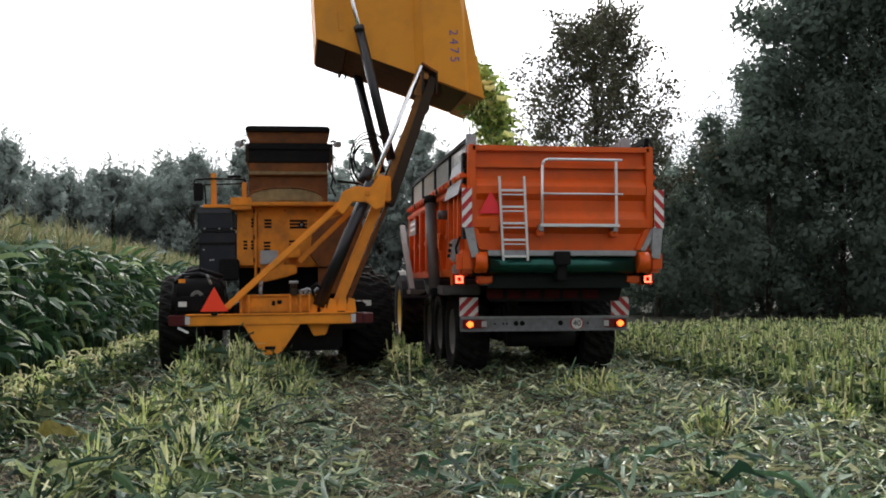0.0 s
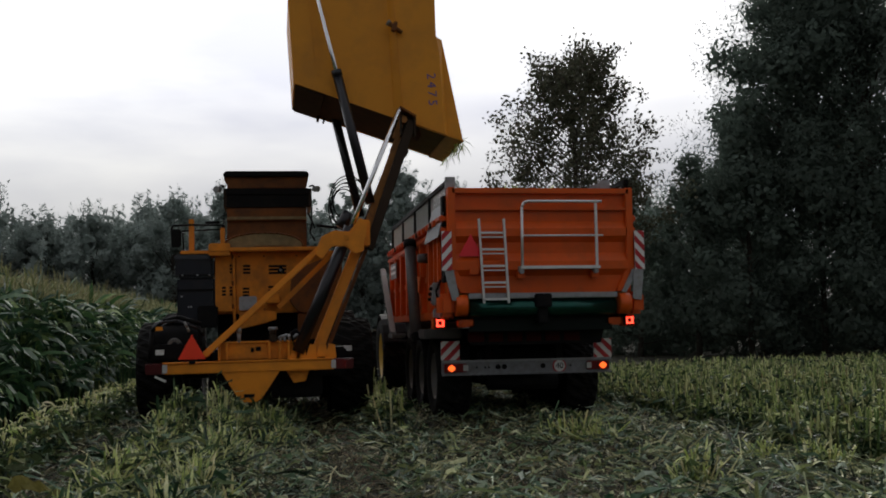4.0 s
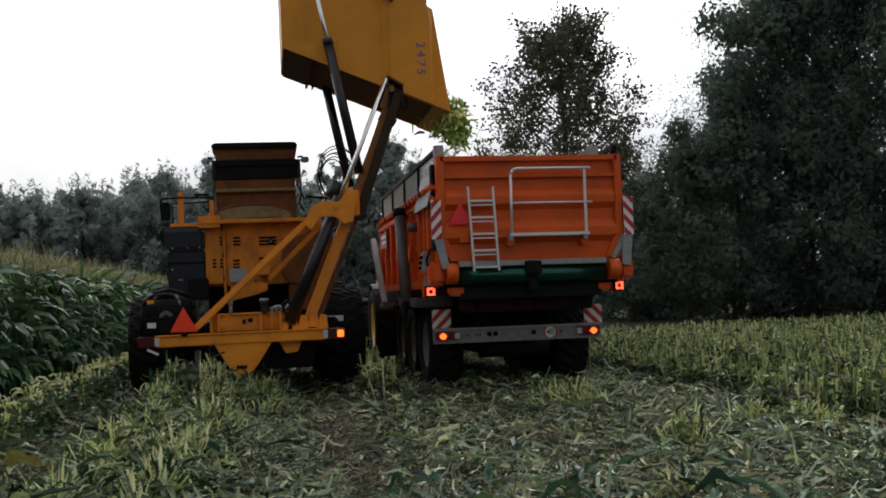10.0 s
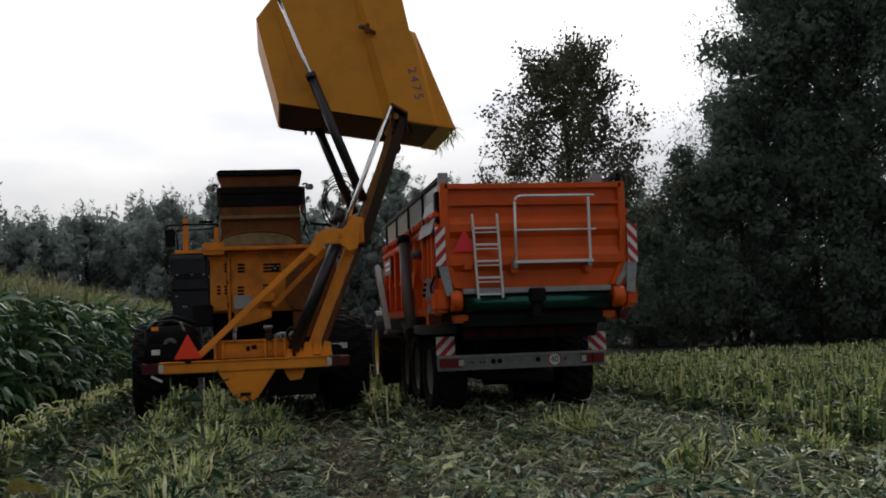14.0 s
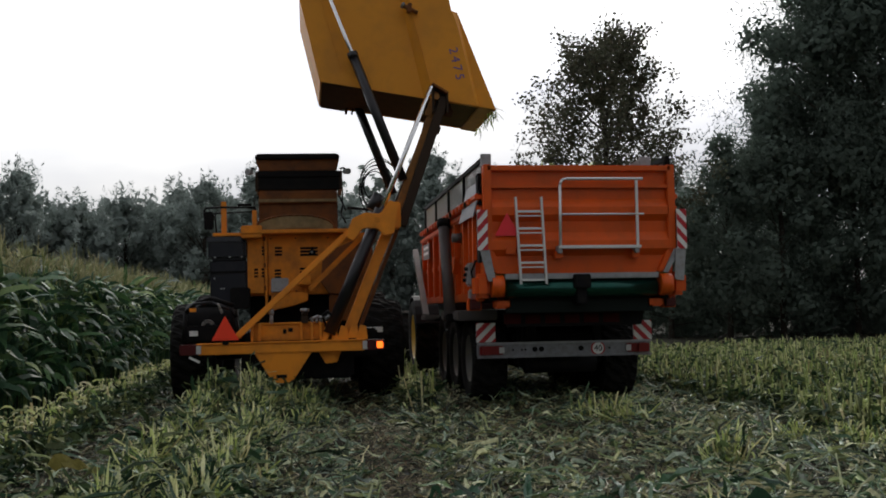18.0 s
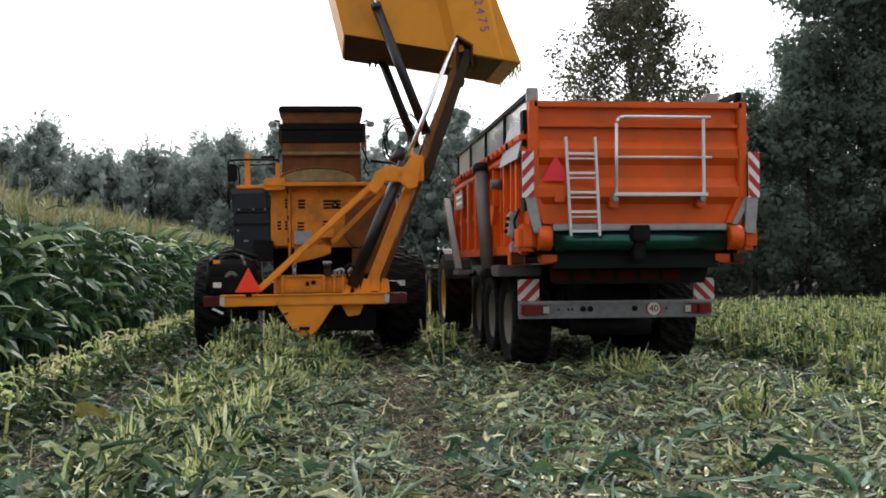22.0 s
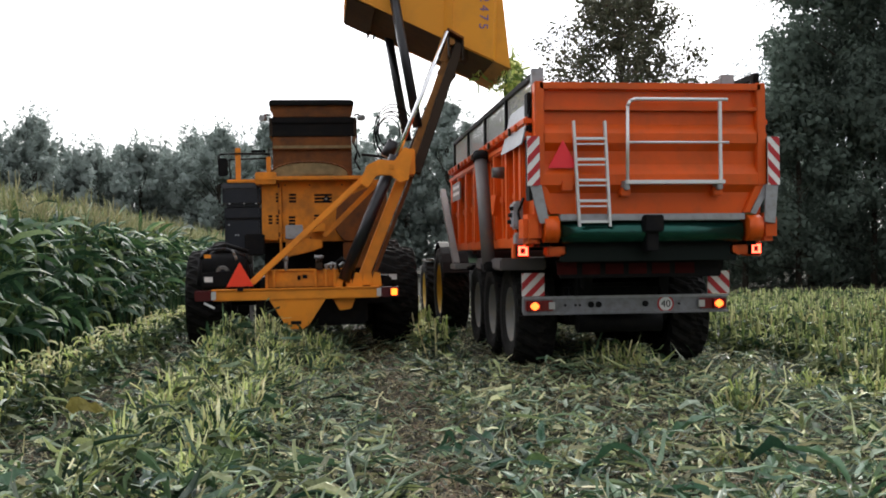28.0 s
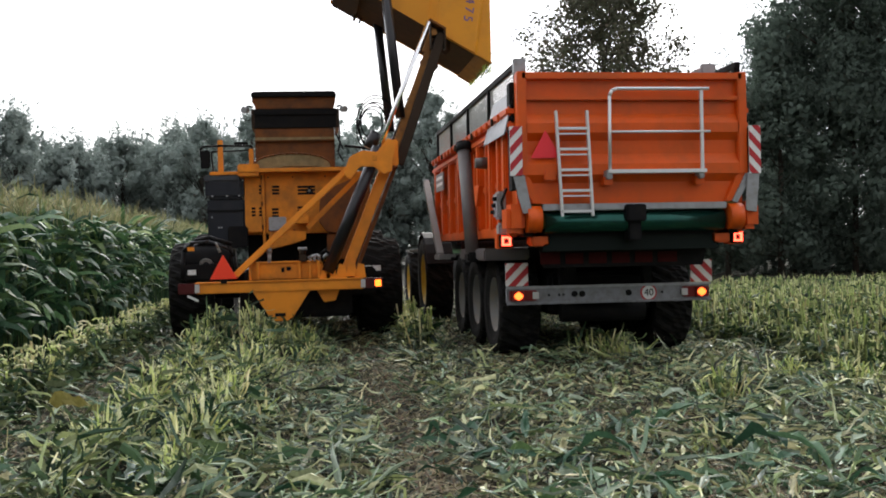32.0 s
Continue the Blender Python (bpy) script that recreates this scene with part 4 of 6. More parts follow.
def tyre_wheel(parent, x, y, r, w, rim_r, rim_mat, out=-1, name="wheel", lugs=22):
    """A lugged tyre on a dished rim; out: the side that the rim shows."""
    bm = B()
    h = w / 2
    prof = [(-h * 0.8, rim_r), (-h * 0.98, rim_r + (r - rim_r) * 0.4), (-h, r * 0.9)] + [(h * q, 0.0) for q in (-0.9, -0.6, -0.3, 0.0, 0.3, 0.6, 0.9)] + [(h, r * 0.9), (h * 0.98, rim_r + (r - rim_r) * 0.4), (h * 0.8, rim_r)]
    n = lugs * 4
    rings = []
    for q, pr in prof:
        ring = []
        for i in range(n):
            rad = pr
            if pr == 0.0:
                rad = (r if (i + round(abs(q) / h * 4)) % 4 < 2 else r * 0.955) * (1 - 0.03 * (q / h) ** 4)
            a = 2 * math.pi * i / n
            ring.append(bm.verts.new((x + q, y + rad * math.cos(a), r + rad * math.sin(a))))
        rings.append(ring)
    for p, q in zip(rings, rings[1:]):
        for i in range(n):
            j = (i + 1) % n
            bm.faces.new((p[i], p[j], q[j], q[i]))
    wheel = part(name, bm, M_RUBBER, parent)
    bm = B()
    k = out * h
    lathe(bm, [(k * 0.85, rim_r * 1.02), (k * 0.78, rim_r * 0.95), (k * 0.45, rim_r * 0.85), (k * 0.4, rim_r * 0.4), (k * 0.6, rim_r * 0.36), (k * 0.62, 0.01)], 32, (x, y, r))
    part("rim", bm, rim_mat, wheel, "")
    bm = B()
    for i in range(8):
        a = 2 * math.pi * i / 8
        c = (x + k * 0.41, y + rim_r * 0.55 * math.cos(a), r + rim_r * 0.55 * math.sin(a))
        rod(bm, c, (c[0] + out * 0.03, c[1], c[2]), 0.018, 0.018, 6)
    part("wheel_nuts", bm, M_BLACK, wheel)
    return wheel


def striped(name, parent, x0, x1, y, z0, z1, slope, n=3, shift=0.0):
    """A white plate with slanting red bars."""
    plate = part(name, box(B(), x0, x1, y, y + 0.012, z0, z1), M_WHITE, parent, "red and white striped warning plate")
    step = (z1 - z0) / n
    w = x1 - x0
    for i in range(-4, 6):
        z = z0 + (i + shift) * step
        poly = [(x0, z), (x1, z + slope * w), (x1, z + slope * w + step * 0.5), (x0, z + step * 0.5)]
        for lim, sgn in ((z0, 1), (z1, -1)):
            out = []
            for (xa, za), (xb, zb) in zip(poly, poly[1:] + poly[:1]):
                ia, ib = (za - lim) * sgn >= 0, (zb - lim) * sgn >= 0
                if ia:
                    out.append((xa, za))
                if ia != ib:
                    q = (lim - za) / (zb - za)
                    out.append((xa + q * (xb - xa), lim))
            poly = out
            if len(poly) < 3:
                break
        if len(poly) < 3:
            continue
        part("stripe", prism(B(), poly, y - 0.003, y - 0.0005), M_STRIPE, plate)
    return plate


def writing(text, size, material, parent, m, name="writing", space=1.0):
    cu = bpy.data.curves.new(name, "FONT")
    cu.body, cu.size, cu.extrude, cu.align_x, cu.align_y = text, size, 0.002, "CENTER", "CENTER"
    cu.space_character = space
    tmp = bpy.data.objects.new(name, cu)
    scene.collection.objects.link(tmp)
    me = bpy.data.meshes.new_from_object(tmp.evaluated_get(bpy.context.evaluated_depsgraph_get()))
    bpy.data.objects.remove(tmp)
    me.materials.clear()
    me.materials.append(material)
    me.transform(m)
    ob = new(name, me)
    ob.parent = parent
    return ob


BOOMS = []   # parts that slide out with the upper boom


def harvester():
    h = thing("maize_harvester", "yellow self-propelled maize harvester with its tipping bin raised", "harvester", pose(HX, HY, 0))
    # rear bumper beam with lamp boxes at its ends
    rear = hpart("bumper", box(B(), -1.5, 0.74, 13.86, 13.98, 0.81, 0.945), M_YELLOW, h, "", 0.012)
    hpart("bumper_flange", box(B(), -1.5, 0.74, 13.84, 13.99, 0.947, 0.965), M_YELLOW, rear, "", 0.003)
    for x, s in ((-1.6, -1), (0.86, 1)):
        lamp = hpart("tail_lamp", box(B(), x - 0.12, x + 0.14, 13.83, 13.95, 0.815, 0.955), M_BRAKE, h, "dark red tail lamp block", 0.012)
        hpart("lens", box(B(), x - s * 0.13 - 0.03, x - s * 0.13 + 0.03, 13.822, 13.84, 0.83, 0.94), M_LENS, lamp, "clear reversing lens")
    # blinking is imitated: the glowing face is turned away while the lamp is off
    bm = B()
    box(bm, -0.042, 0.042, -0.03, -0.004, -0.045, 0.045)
    glow = part("lamp_reflector", bm, M_LIT_AMBER, h, "glowing amber face of the blinking lamp, turned away while off", 0.008)
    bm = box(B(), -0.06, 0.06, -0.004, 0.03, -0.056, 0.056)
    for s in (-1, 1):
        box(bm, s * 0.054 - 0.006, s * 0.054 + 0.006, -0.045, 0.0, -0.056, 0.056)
    part("blinker_back", bm, M_BRAKE, glow)
    hpart("hitch_plate", prism(B(), [(-0.75, 0.82), (0.02, 0.82), (-0.22, 0.46), (-0.3, 0.41), (-0.47, 0.41), (-0.53, 0.46)], 13.88, 13.92), M_YELLOW, h, "tapered yellow hitch plate", 0.006)
    hpart("hitch_slot", box(B(), -0.46, -0.32, 13.872, 13.882, 0.475, 0.52), M_BLACK, h)
    hpart("shield", prism(B(), [(0.1, 0.82), (0.42, 0.82), (0.36, 0.66), (0.2, 0.64)], 14.0, 14.06), M_YELLOW, h, "", 0.01)
    hpart("warning_triangle", prism(B(), [(-1.30, 1.0), (-0.94, 1.0), (-1.12, 1.33)], 13.8, 13.815), M_TRI, h, "bright red reflective triangle", 0.004)
    hpart("triangle_bracket", box(B(), -1.16, -1.08, 13.815, 13.9, 0.94, 1.2), M_BLACK, h, "", 0.008)
    # crossmember above the bumper
    cross = hpart("crossmember", box(B(), -0.8, 0.2, 14.05, 14.2, 0.97, 1.2), M_BODY, h, "", 0.012)
    hpart("flange", box(B(), -0.84, 0.24, 14.02, 14.23, 1.195, 1.215), M_BODY, cross)
    for x0, x1, z0, z1 in ((-0.37, -0.32, 1.06, 1.13), (-0.3, -0.23, 1.08, 1.14)):
        hpart("cut_out", box(B(), x0, x1, 14.042, 14.06, z0, z1), M_BLACK, cross, "", 0.008)
    for x in (-0.78, -0.68, -0.12, 0.02, 0.14):
        hpart("web", box(B(), x - 0.015, x + 0.015, 13.97, 14.06, 0.97, 1.21), M_BODY, cross, "", 0.004)
    mount = hpart("mount", box(B(), -0.12, -0.02, 13.98, 14.1, 1.2, 1.3), M_DARKARM, h, "", 0.01)
    hpart("cap", rod(B(), (-0.07, 14.04, 1.3), (-0.07, 14.04, 1.36), 0.045, 0.045), M_DARKARM, mount)
    hpart("cap_lid", rod(B(), (-0.07, 14.04, 1.36), (-0.07, 14.04, 1.4), 0.065, 0.06), M_GALV, mount)
    nip = hpart("coupling", rod(B(), (-0.52, 14.04, 1.2), (-0.52, 14.04, 1.33), 0.025, 0.025), M_GALV, h)
    hpart("dust_cap", rod(B(), (-0.52, 14.04, 1.33), (-0.52, 14.04, 1.4), 0.038, 0.03), M_GALV, nip)
    for x in (0.03, 0.09, 0.15):
        hpart("hydraulic_fitting", rod(B(), (x, 14.03, 1.2), (x, 14.03, 1.27), 0.022, 0.018, 8), M_GALV, h)
    bm = B()
    pipe(bm, [(0.0, 14.03, 1.25), (0.12, 14.0, 1.29), (0.2, 14.0, 1.24), (0.26, 14.0, 1.3), (0.32, 14.0, 1.24)], 0.02)
    hpart("hydraulic_line", bm, M_GALV, h)
    bm = B()
    pipe(bm, [(0.2, 14.0, 1.2), (0.17, 13.96, 1.3), (0.24, 13.95, 1.36), (0.3, 13.97, 1.28)], 0.016)
    hpart("hydraulic_hose", bm, M_BLACK, h)
    # the A-frame that carries the lifting boom
    bm = B()
    beam(bm, (-0.98, 13.98, 1.04), (0.62, 14.18, 2.5), 0.085, 0.12)
    hpart("brace", bm, M_YELLOW, h, "slanting yellow box-section brace", 0.012)
    bm = B()
    beam(bm, (0.0, 14.3, 1.66), (0.78, 14.34, 2.42), 0.07, 0.1)
    hpart("rear_brace", bm, M_BODY, h, "second brace behind the first", 0.01)
    hpart("brace_lug", box(B(), 0.9, 0.97, 13.865, 13.885, 2.55, 2.62), M_BODY, h, "", 0.006)
    hpart("boom_bracket", prism(B(), [(0.5, 2.37), (0.6, 2.61), (0.77, 2.69), (0.98, 2.67), (1.12, 2.86), (1.24, 2.8), (1.17, 2.4), (1.05, 2.36), (0.93, 2.47), (0.74, 2.47), (0.6, 2.3)], 13.88, 13.93), M_YELLOW, h, "yellow boom knuckle plate", 0.012)
    bm = B()
    beam(bm, (0.5, 14.18, 1.0), (1.23, 14.33, 2.75), 0.145, 0.2)
    hpart("lower_boom", bm, M_YELLOW, h, "yellow box-section lower boom", 0.014)
    # brown strip stands in for the boom's darker side face
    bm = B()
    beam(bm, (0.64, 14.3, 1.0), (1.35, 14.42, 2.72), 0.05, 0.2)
    hpart("boom_dark_strip", bm, M_BROWN, h, "", 0.01)
    for x, z in ((0.42, 1.0), (0.56, 1.02), (0.28, 0.98), (0.2, 0.98), (0.68, 1.0)):
        hpart("gusset", prism(B(), [(x - 0.06, z - 0.04), (x + 0.1, z - 0.04), (x + 0.08, z + 0.14), (x, z + 0.16)], 13.98, 14.02), M_YELLOW, h, "", 0.004)
    bm = B()
    rod(bm, (0.26, 13.99, 1.05), (1.0, 14.02, 2.74), 0.085, 0.085, 20)
    hpart("lift_cylinder", bm, M_BARREL, h, "glossy black lift cylinder barrel")
    BOOMS.append(hpart("cylinder_rod", rod(B(), (0.9, 14.0, 2.46), (1.735, 14.2, 4.43), 0.034, 0.034, 16), M_CHROME, h, "polished chrome lift rod"))
    bm = B()
    beam(bm, (1.27, 14.3, 2.45), (1.94, 14.4, 4.3), 0.13, 0.16)
    hpart("knuckle_block", box(B(), 1.1, 1.27, 13.95, 14.4, 2.48, 2.84), M_YELLOW, h, "", 0.015)
    BOOMS.append(hpart("upper_boom", bm, M_DARKARM, h, "dark greasy extended upper boom", 0.012))
    head = hpart("boom_head", prism(B(), [(1.765, 4.38), (1.765, 4.49), (1.985, 4.36), (1.985, 4.22), (1.9, 4.05), (1.8, 4.05)], 14.42, 14.5), M_DARKARM, h, "", 0.01)
    for x, w in ((1.768, 0.02), (1.96, 0.03)):
        hpart("head_cheek", box(B(), x, x + w, 14.28, 14.44, 4.08, 4.36 if x > 1.9 else 4.47), M_DARKARM, head, "", 0.006)
    bm = B()
    beam(bm, (1.755, 14.34, 4.487), (1.99, 14.34, 4.347), 0.03, 0.2)
    hpart("head_plate", bm, M_BROWN, head, "brown top plate", 0.006)
    hpart("head_pin", rod(B(), (1.82, 14.3, 4.31), (1.82, 14.42, 4.31), 0.045, 0.045, 14), M_LIPPAINT, head)
    bm = B()
    beam(bm, (1.7, 14.44, 4.05), (1.84, 14.44, 4.4), 0.1, 0.05)
    hpart("head_web", bm, M_LIPPAINT, head, "rusty yellow web plate", 0.006)
    BOOMS.append(head)
    bm = B()
    beam(bm, (1.2, 14.44, 2.6), (1.85, 14.46, 4.33), 0.1, 0.05)
    BOOMS.append(hpart("boom_side", bm, M_LIPPAINT, h, "rusty inner side of the boom", 0.006))
    bm = B()
    beam(bm, (1.24, 16.2, 2.5), (1.98, 16.2, 4.25), 0.2, 0.2)
    BOOMS.append(hpart("far_boom", bm, M_DARKARM, h, "dark second boom on the far side", 0.012))
    # body
    body = hpart("body", box(B(), -0.95, 0.95, 16.06, 20.5, 1.62, 2.58), M_BODY, h, "yellow sheet-metal machine body", 0.02)
    hpart("rear_panel", box(B(), -0.63, 0.62, 15.97, 16.06, 1.62, 2.56), M_BODY, h, "", 0.012)
    hpart("door_panel", box(B(), -0.94, -0.68, 15.95, 16.06, 1.65, 2.55), M_BODY, h, "", 0.012)
    hpart("panel_post", box(B(), -0.675, -0.635, 15.92, 16.06, 1.42, 2.57), M_BODY, h, "", 0.006)
    for x0, x1, z in ((-0.72, -0.685, 2.24), (-0.52, -0.41, 2.23), (-0.84, -0.78, 1.9), (-0.725, -0.685, 1.9), (-0.53, -0.43, 1.88), (-0.13, 0.14, 2.22), (-0.14, -0.04, 1.9)):
        for k in range(3):
            if x1 < -0.69 or x1 == -0.685:
                y = 15.945
            else:
                y = 15.965
            hpart("vent_slot", box(B(), x0, x1, y, y + 0.02, z + k * 0.052, z + 0.034 + k * 0.052), M_BLACK, body)
    hpart("vent_hole", prism(B(), [(0.0, 2.25), (0.1, 2.25), (0.12, 2.29), (0.06, 2.33), (0.02, 2.31)], 15.95, 15.967), M_BLACK, body)
    hpart("filler_cap", rod(B(), (0.05, 15.955, 2.28), (0.05, 15.94, 2.28), 0.022, 0.022, 10), M_GREYPAINT, body)
    for z in (1.7, 2.05, 2.46):
        hpart("hinge", box(B(), -0.69, -0.66, 15.905, 15.925, z, z + 0.07), M_BROWN, body, "", 0.004)
    for x, z in ((-0.58, 2.5), (-0.2, 2.5), (0.3, 2.5), (-0.58, 1.68), (-0.2, 1.68)):
        hpart("panel_bolt", rod(B(), (x, 15.972, z), (x, 15.962, z), 0.014, 0.012, 8), M_BROWN, body)
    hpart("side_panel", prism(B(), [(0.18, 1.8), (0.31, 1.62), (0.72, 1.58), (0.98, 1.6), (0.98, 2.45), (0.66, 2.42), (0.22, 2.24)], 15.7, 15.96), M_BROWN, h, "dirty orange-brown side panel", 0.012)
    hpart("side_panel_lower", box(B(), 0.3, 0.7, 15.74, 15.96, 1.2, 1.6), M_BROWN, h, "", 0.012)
    hpart("step_bracket", box(B(), -0.17, 0.03, 15.62, 15.96, 1.76, 1.9), M_BODY, h, "", 0.012)
    hpart("lower_duct", prism(B(), [(-0.57, 1.66), (-0.02, 1.64), (-0.02, 1.52), (-0.2, 1.46), (-0.58, 1.38)], 15.6, 15.95), M_BODY, h, "", 0.012)
    hpart("service_cover", box(B(), -0.57, -0.31, 15.55, 15.66, 1.66, 1.87), M_GALV, h, "grey metal cover plate", 0.012)
    # solid black blocks, added to stop light and darken the hollow underside
    hpart("underframe", box(B(), -0.95, 0.6, 14.3, 20.0, 0.42, 0.85), M_BLACK, h, "solid black block in place of the underframe", 0.04)
    hpart("cavity_block", box(B(), -0.93, 0.93, 16.3, 20.3, 0.8, 1.64), M_BLACK, h, "solid black block for the dark cavity under the body", 0.03)
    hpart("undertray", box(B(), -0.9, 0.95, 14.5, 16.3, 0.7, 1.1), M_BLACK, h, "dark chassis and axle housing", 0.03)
    # ledge with dust, and the upper elevator head
    hpart("ledge", box(B(), -1.02, 0.66, 15.7, 16.4, 2.56, 2.62), M_BODY, h, "wide yellow ledge", 0.012)
    hpart("ledge_box", box(B(), -1.02, -0.7, 15.72, 16.3, 2.5, 2.69), M_BODY, h, "", 0.014)
    poly = [(-0.2 - 0.6 * math.cos(math.pi * i / 20), 2.62 + 0.22 * math.sin(math.pi * i / 20) ** 0.8) for i in range(21)]
    cowl = hpart("dust_cowl", prism(B(), poly, 15.84, 16.3), M_DUSTY, h, "rounded cowl caked with pale dust", 0.008)
    bm = B()
    pipe(bm, [(x, 15.84, z + 0.012) for x, z in poly], 0.014, 6)
    hpart("cowl_rim", bm, M_BROWN, cowl)
    hpart("dust_heap", prism(B(), [(-0.4, 2.625), (0.22, 2.625), (0.1, 2.7), (-0.1, 2.74), (-0.3, 2.7)], 15.76, 15.85), M_DUSTY, cowl, "", 0.02)
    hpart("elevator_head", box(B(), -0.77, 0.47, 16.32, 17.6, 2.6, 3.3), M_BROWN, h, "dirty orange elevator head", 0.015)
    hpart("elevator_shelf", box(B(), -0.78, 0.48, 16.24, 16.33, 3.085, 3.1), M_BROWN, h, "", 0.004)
    hpart("dusty_strip", prism(B(), [(-0.77, 3.1), (0.47, 3.1), (0.47, 3.145), (-0.77, 3.15)], 16.255, 16.33), M_DUSTY, h, "pale dusty strip", 0.006)
    for x in (-0.77, 0.44):
        hpart("elevator_edge", box(B(), x, x + 0.03, 16.3, 16.34, 2.7, 3.08), M_BROWN, h, "", 0.006)
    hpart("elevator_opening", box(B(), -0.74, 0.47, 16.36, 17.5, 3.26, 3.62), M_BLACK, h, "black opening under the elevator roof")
    hpart("rubber_flap", box(B(), -0.78, 0.52, 16.27, 16.3, 3.5, 3.6), M_BLACK, h, "black rubber flap", 0.01)
    hpart("flap_skirt", box(B(), -0.78, 0.54, 16.3, 16.34, 3.3, 3.52), M_BLACK, h, "", 0.006)
    for x0, x1 in ((-0.82, -0.77), (0.51, 0.56)):
        hpart("elevator_cheek", box(B(), x0, x1, 16.28, 17.5, 3.3, 3.6), M_DARKARM, h, "", 0.012)
    hpart("roof_apron", prism(B(), [(-0.8, 3.8), (0.5, 3.8), (0.5, 3.71), (0.47, 3.66), (0.47, 3.6), (-0.76, 3.6), (-0.76, 3.67), (-0.8, 3.71)], 16.27, 16.36), M_BROWN, h, "", 0.01)
    cap = [(-0.8, 3.78)] + [(-0.75 - 0.07 * math.cos(q), 3.8 + 0.065 * math.sin(q)) for q in np.linspace(0, math.pi / 2, 6)] + [(0.45 + 0.07 * math.sin(q), 3.8 + 0.065 * math.cos(q)) for q in np.linspace(0, math.pi / 2, 6)] + [(0.5, 3.78)]
    hpart("roof_cap", prism(B(), cap, 16.2, 17.6), M_BLACK, h, "black rounded roof cap", 0.008)
    for s, x in ((-1, -0.8), (1, 0.52)):
        bm = B()
        pipe(bm, [(x, 16.26, 3.62), (x + s * 0.05, 16.24, 3.64), (x + s * 0.09, 16.22, 3.61)], 0.015)
        arm = hpart("lamp_arm", bm, M_BLACK, h)
        hpart("work_lamp", rod(B(), (x + s * 0.08, 16.26, 3.58), (x + s * 0.13, 16.16, 3.57), 0.045, 0.05, 14), M_GALV, arm, "small grey work lamp")
    bm = B()
    pipe(bm, [(0.5, 16.3, 3.2), (0.56, 16.25, 3.05), (0.52, 16.25, 2.9), (0.6, 16.25, 2.75)], 0.014)
    hpart("cable", bm, M_BLACK, h)
    bm = B()
    pipe(bm, [(0.56, 16.3, 3.3), (0.55, 16.28, 3.1), (0.6, 16.25, 2.95)], 0.012)
    hpart("cable", bm, M_BLACK, h)
    # left side: air box, canister, mirror, handrail
    air = hpart("air_box", box(B(), -1.53, -0.95, 15.88, 16.5, 2.18, 2.5), M_BLUEBLACK, h, "dark blue-black engine air box", 0.05)
    hpart("air_box_lid", box(B(), -1.54, -1.0, 15.86, 16.5, 2.44, 2.54), M_LID, air, "lighter lid", 0.02)
    lower = hpart("air_box_lower", box(B(), -1.51, -0.94, 15.95, 16.5, 1.42, 2.2), M_BLUEBLACK, h, "", 0.04)
    hpart("air_box_seam", box(B(), -1.5, -0.95, 15.93, 15.96, 1.98, 2.01), M_BLACK, lower)
    hpart("exhaust_shield", box(B(), -1.2, -0.9, 15.8, 15.96, 1.42, 1.75), M_BLACK, h, "", 0.02)
    for x, z in ((-1.42, 2.22), (-1.2, 2.22), (-1.02, 2.22), (-1.44, 1.9), (-1.34, 1.74), (-1.3, 1.74)):
        hpart("latch", box(B(), x - 0.012, x + 0.012, 15.865 if z > 2 else 15.94, 15.89 if z > 2 else 15.96, z - 0.012, z + 0.012), M_GALV, air)
    hpart("deck", box(B(), -1.45, -1.0, 15.85, 16.6, 2.54, 2.59), M_YELLOW, h, "", 0.01)
    hpart("handrail_post", box(B(), -1.34, -1.26, 16.1, 16.16, 2.59, 3.1), M_YELLOW, h, "yellow upright", 0.008)
    bm = B()
    pipe(bm, [(-1.58, 16.1, 2.66), (-1.6, 16.1, 2.95), (-1.57, 16.1, 3.0), (-1.3, 16.1, 3.01), (-0.82, 16.1, 3.0), (-0.8, 16.1, 2.62)], 0.015)
    hpart("mirror_arm", bm, M_BLACK, h, "thin black tube frame")
    bm = B()
    pipe(bm, [(-1.42, 16.14, 2.62), (-1.44, 16.14, 2.92), (-0.84, 16.14, 2.94)], 0.012)
    hpart("mirror_arm", bm, M_BLACK, h)
    hpart("black_handle", box(B(), -1.09, -0.87, 16.05, 16.1, 3.02, 3.06), M_BLACK, h, "", 0.01)
    hpart("side_post", box(B(), -0.86, -0.79, 16.0, 16.1, 2.6, 2.95), M_BODY, h, "", 0.01)
    hpart("mirror", box(B(), -1.6, -1.45, 16.05, 16.1, 2.66, 2.94), M_BLACK, h, "black wing mirror", 0.02)
    bm = B()
    pipe(bm, [(0.62, 16.1, 2.98), (1.0, 16.1, 2.94), (1.06, 16.1, 2.9)], 0.022)
    hpart("rear_rail", bm, M_BLACK, h)
    # left rear corner: tank, rack, hoses
    bm = B()
    lathe(bm, [(-0.32, 0.02), (-0.32, 0.26), (-0.28, 0.29), (0.28, 0.29), (0.32, 0.26), (0.32, 0.02)], 28, (-1.4, 14.75, 1.22))
    hpart("tank", bm, M_BLACK, h, "round black tank")
    hpart("tank_flange", rod(B(), (-1.4, 14.43, 1.18), (-1.4, 14.46, 1.18), 0.1, 0.1, 20), M_BLUEBLACK, h)
    for r in (0.06, 0.085):
        bm = B()
        pipe(bm, [(-1.4 + r * math.cos(q), 14.4, 1.18 + r * 1.1 * math.sin(q)) for q in np.linspace(0.4, 5.7, 12)], 0.011)
        hpart("coiled_hose", bm, M_GREYPAINT, h)
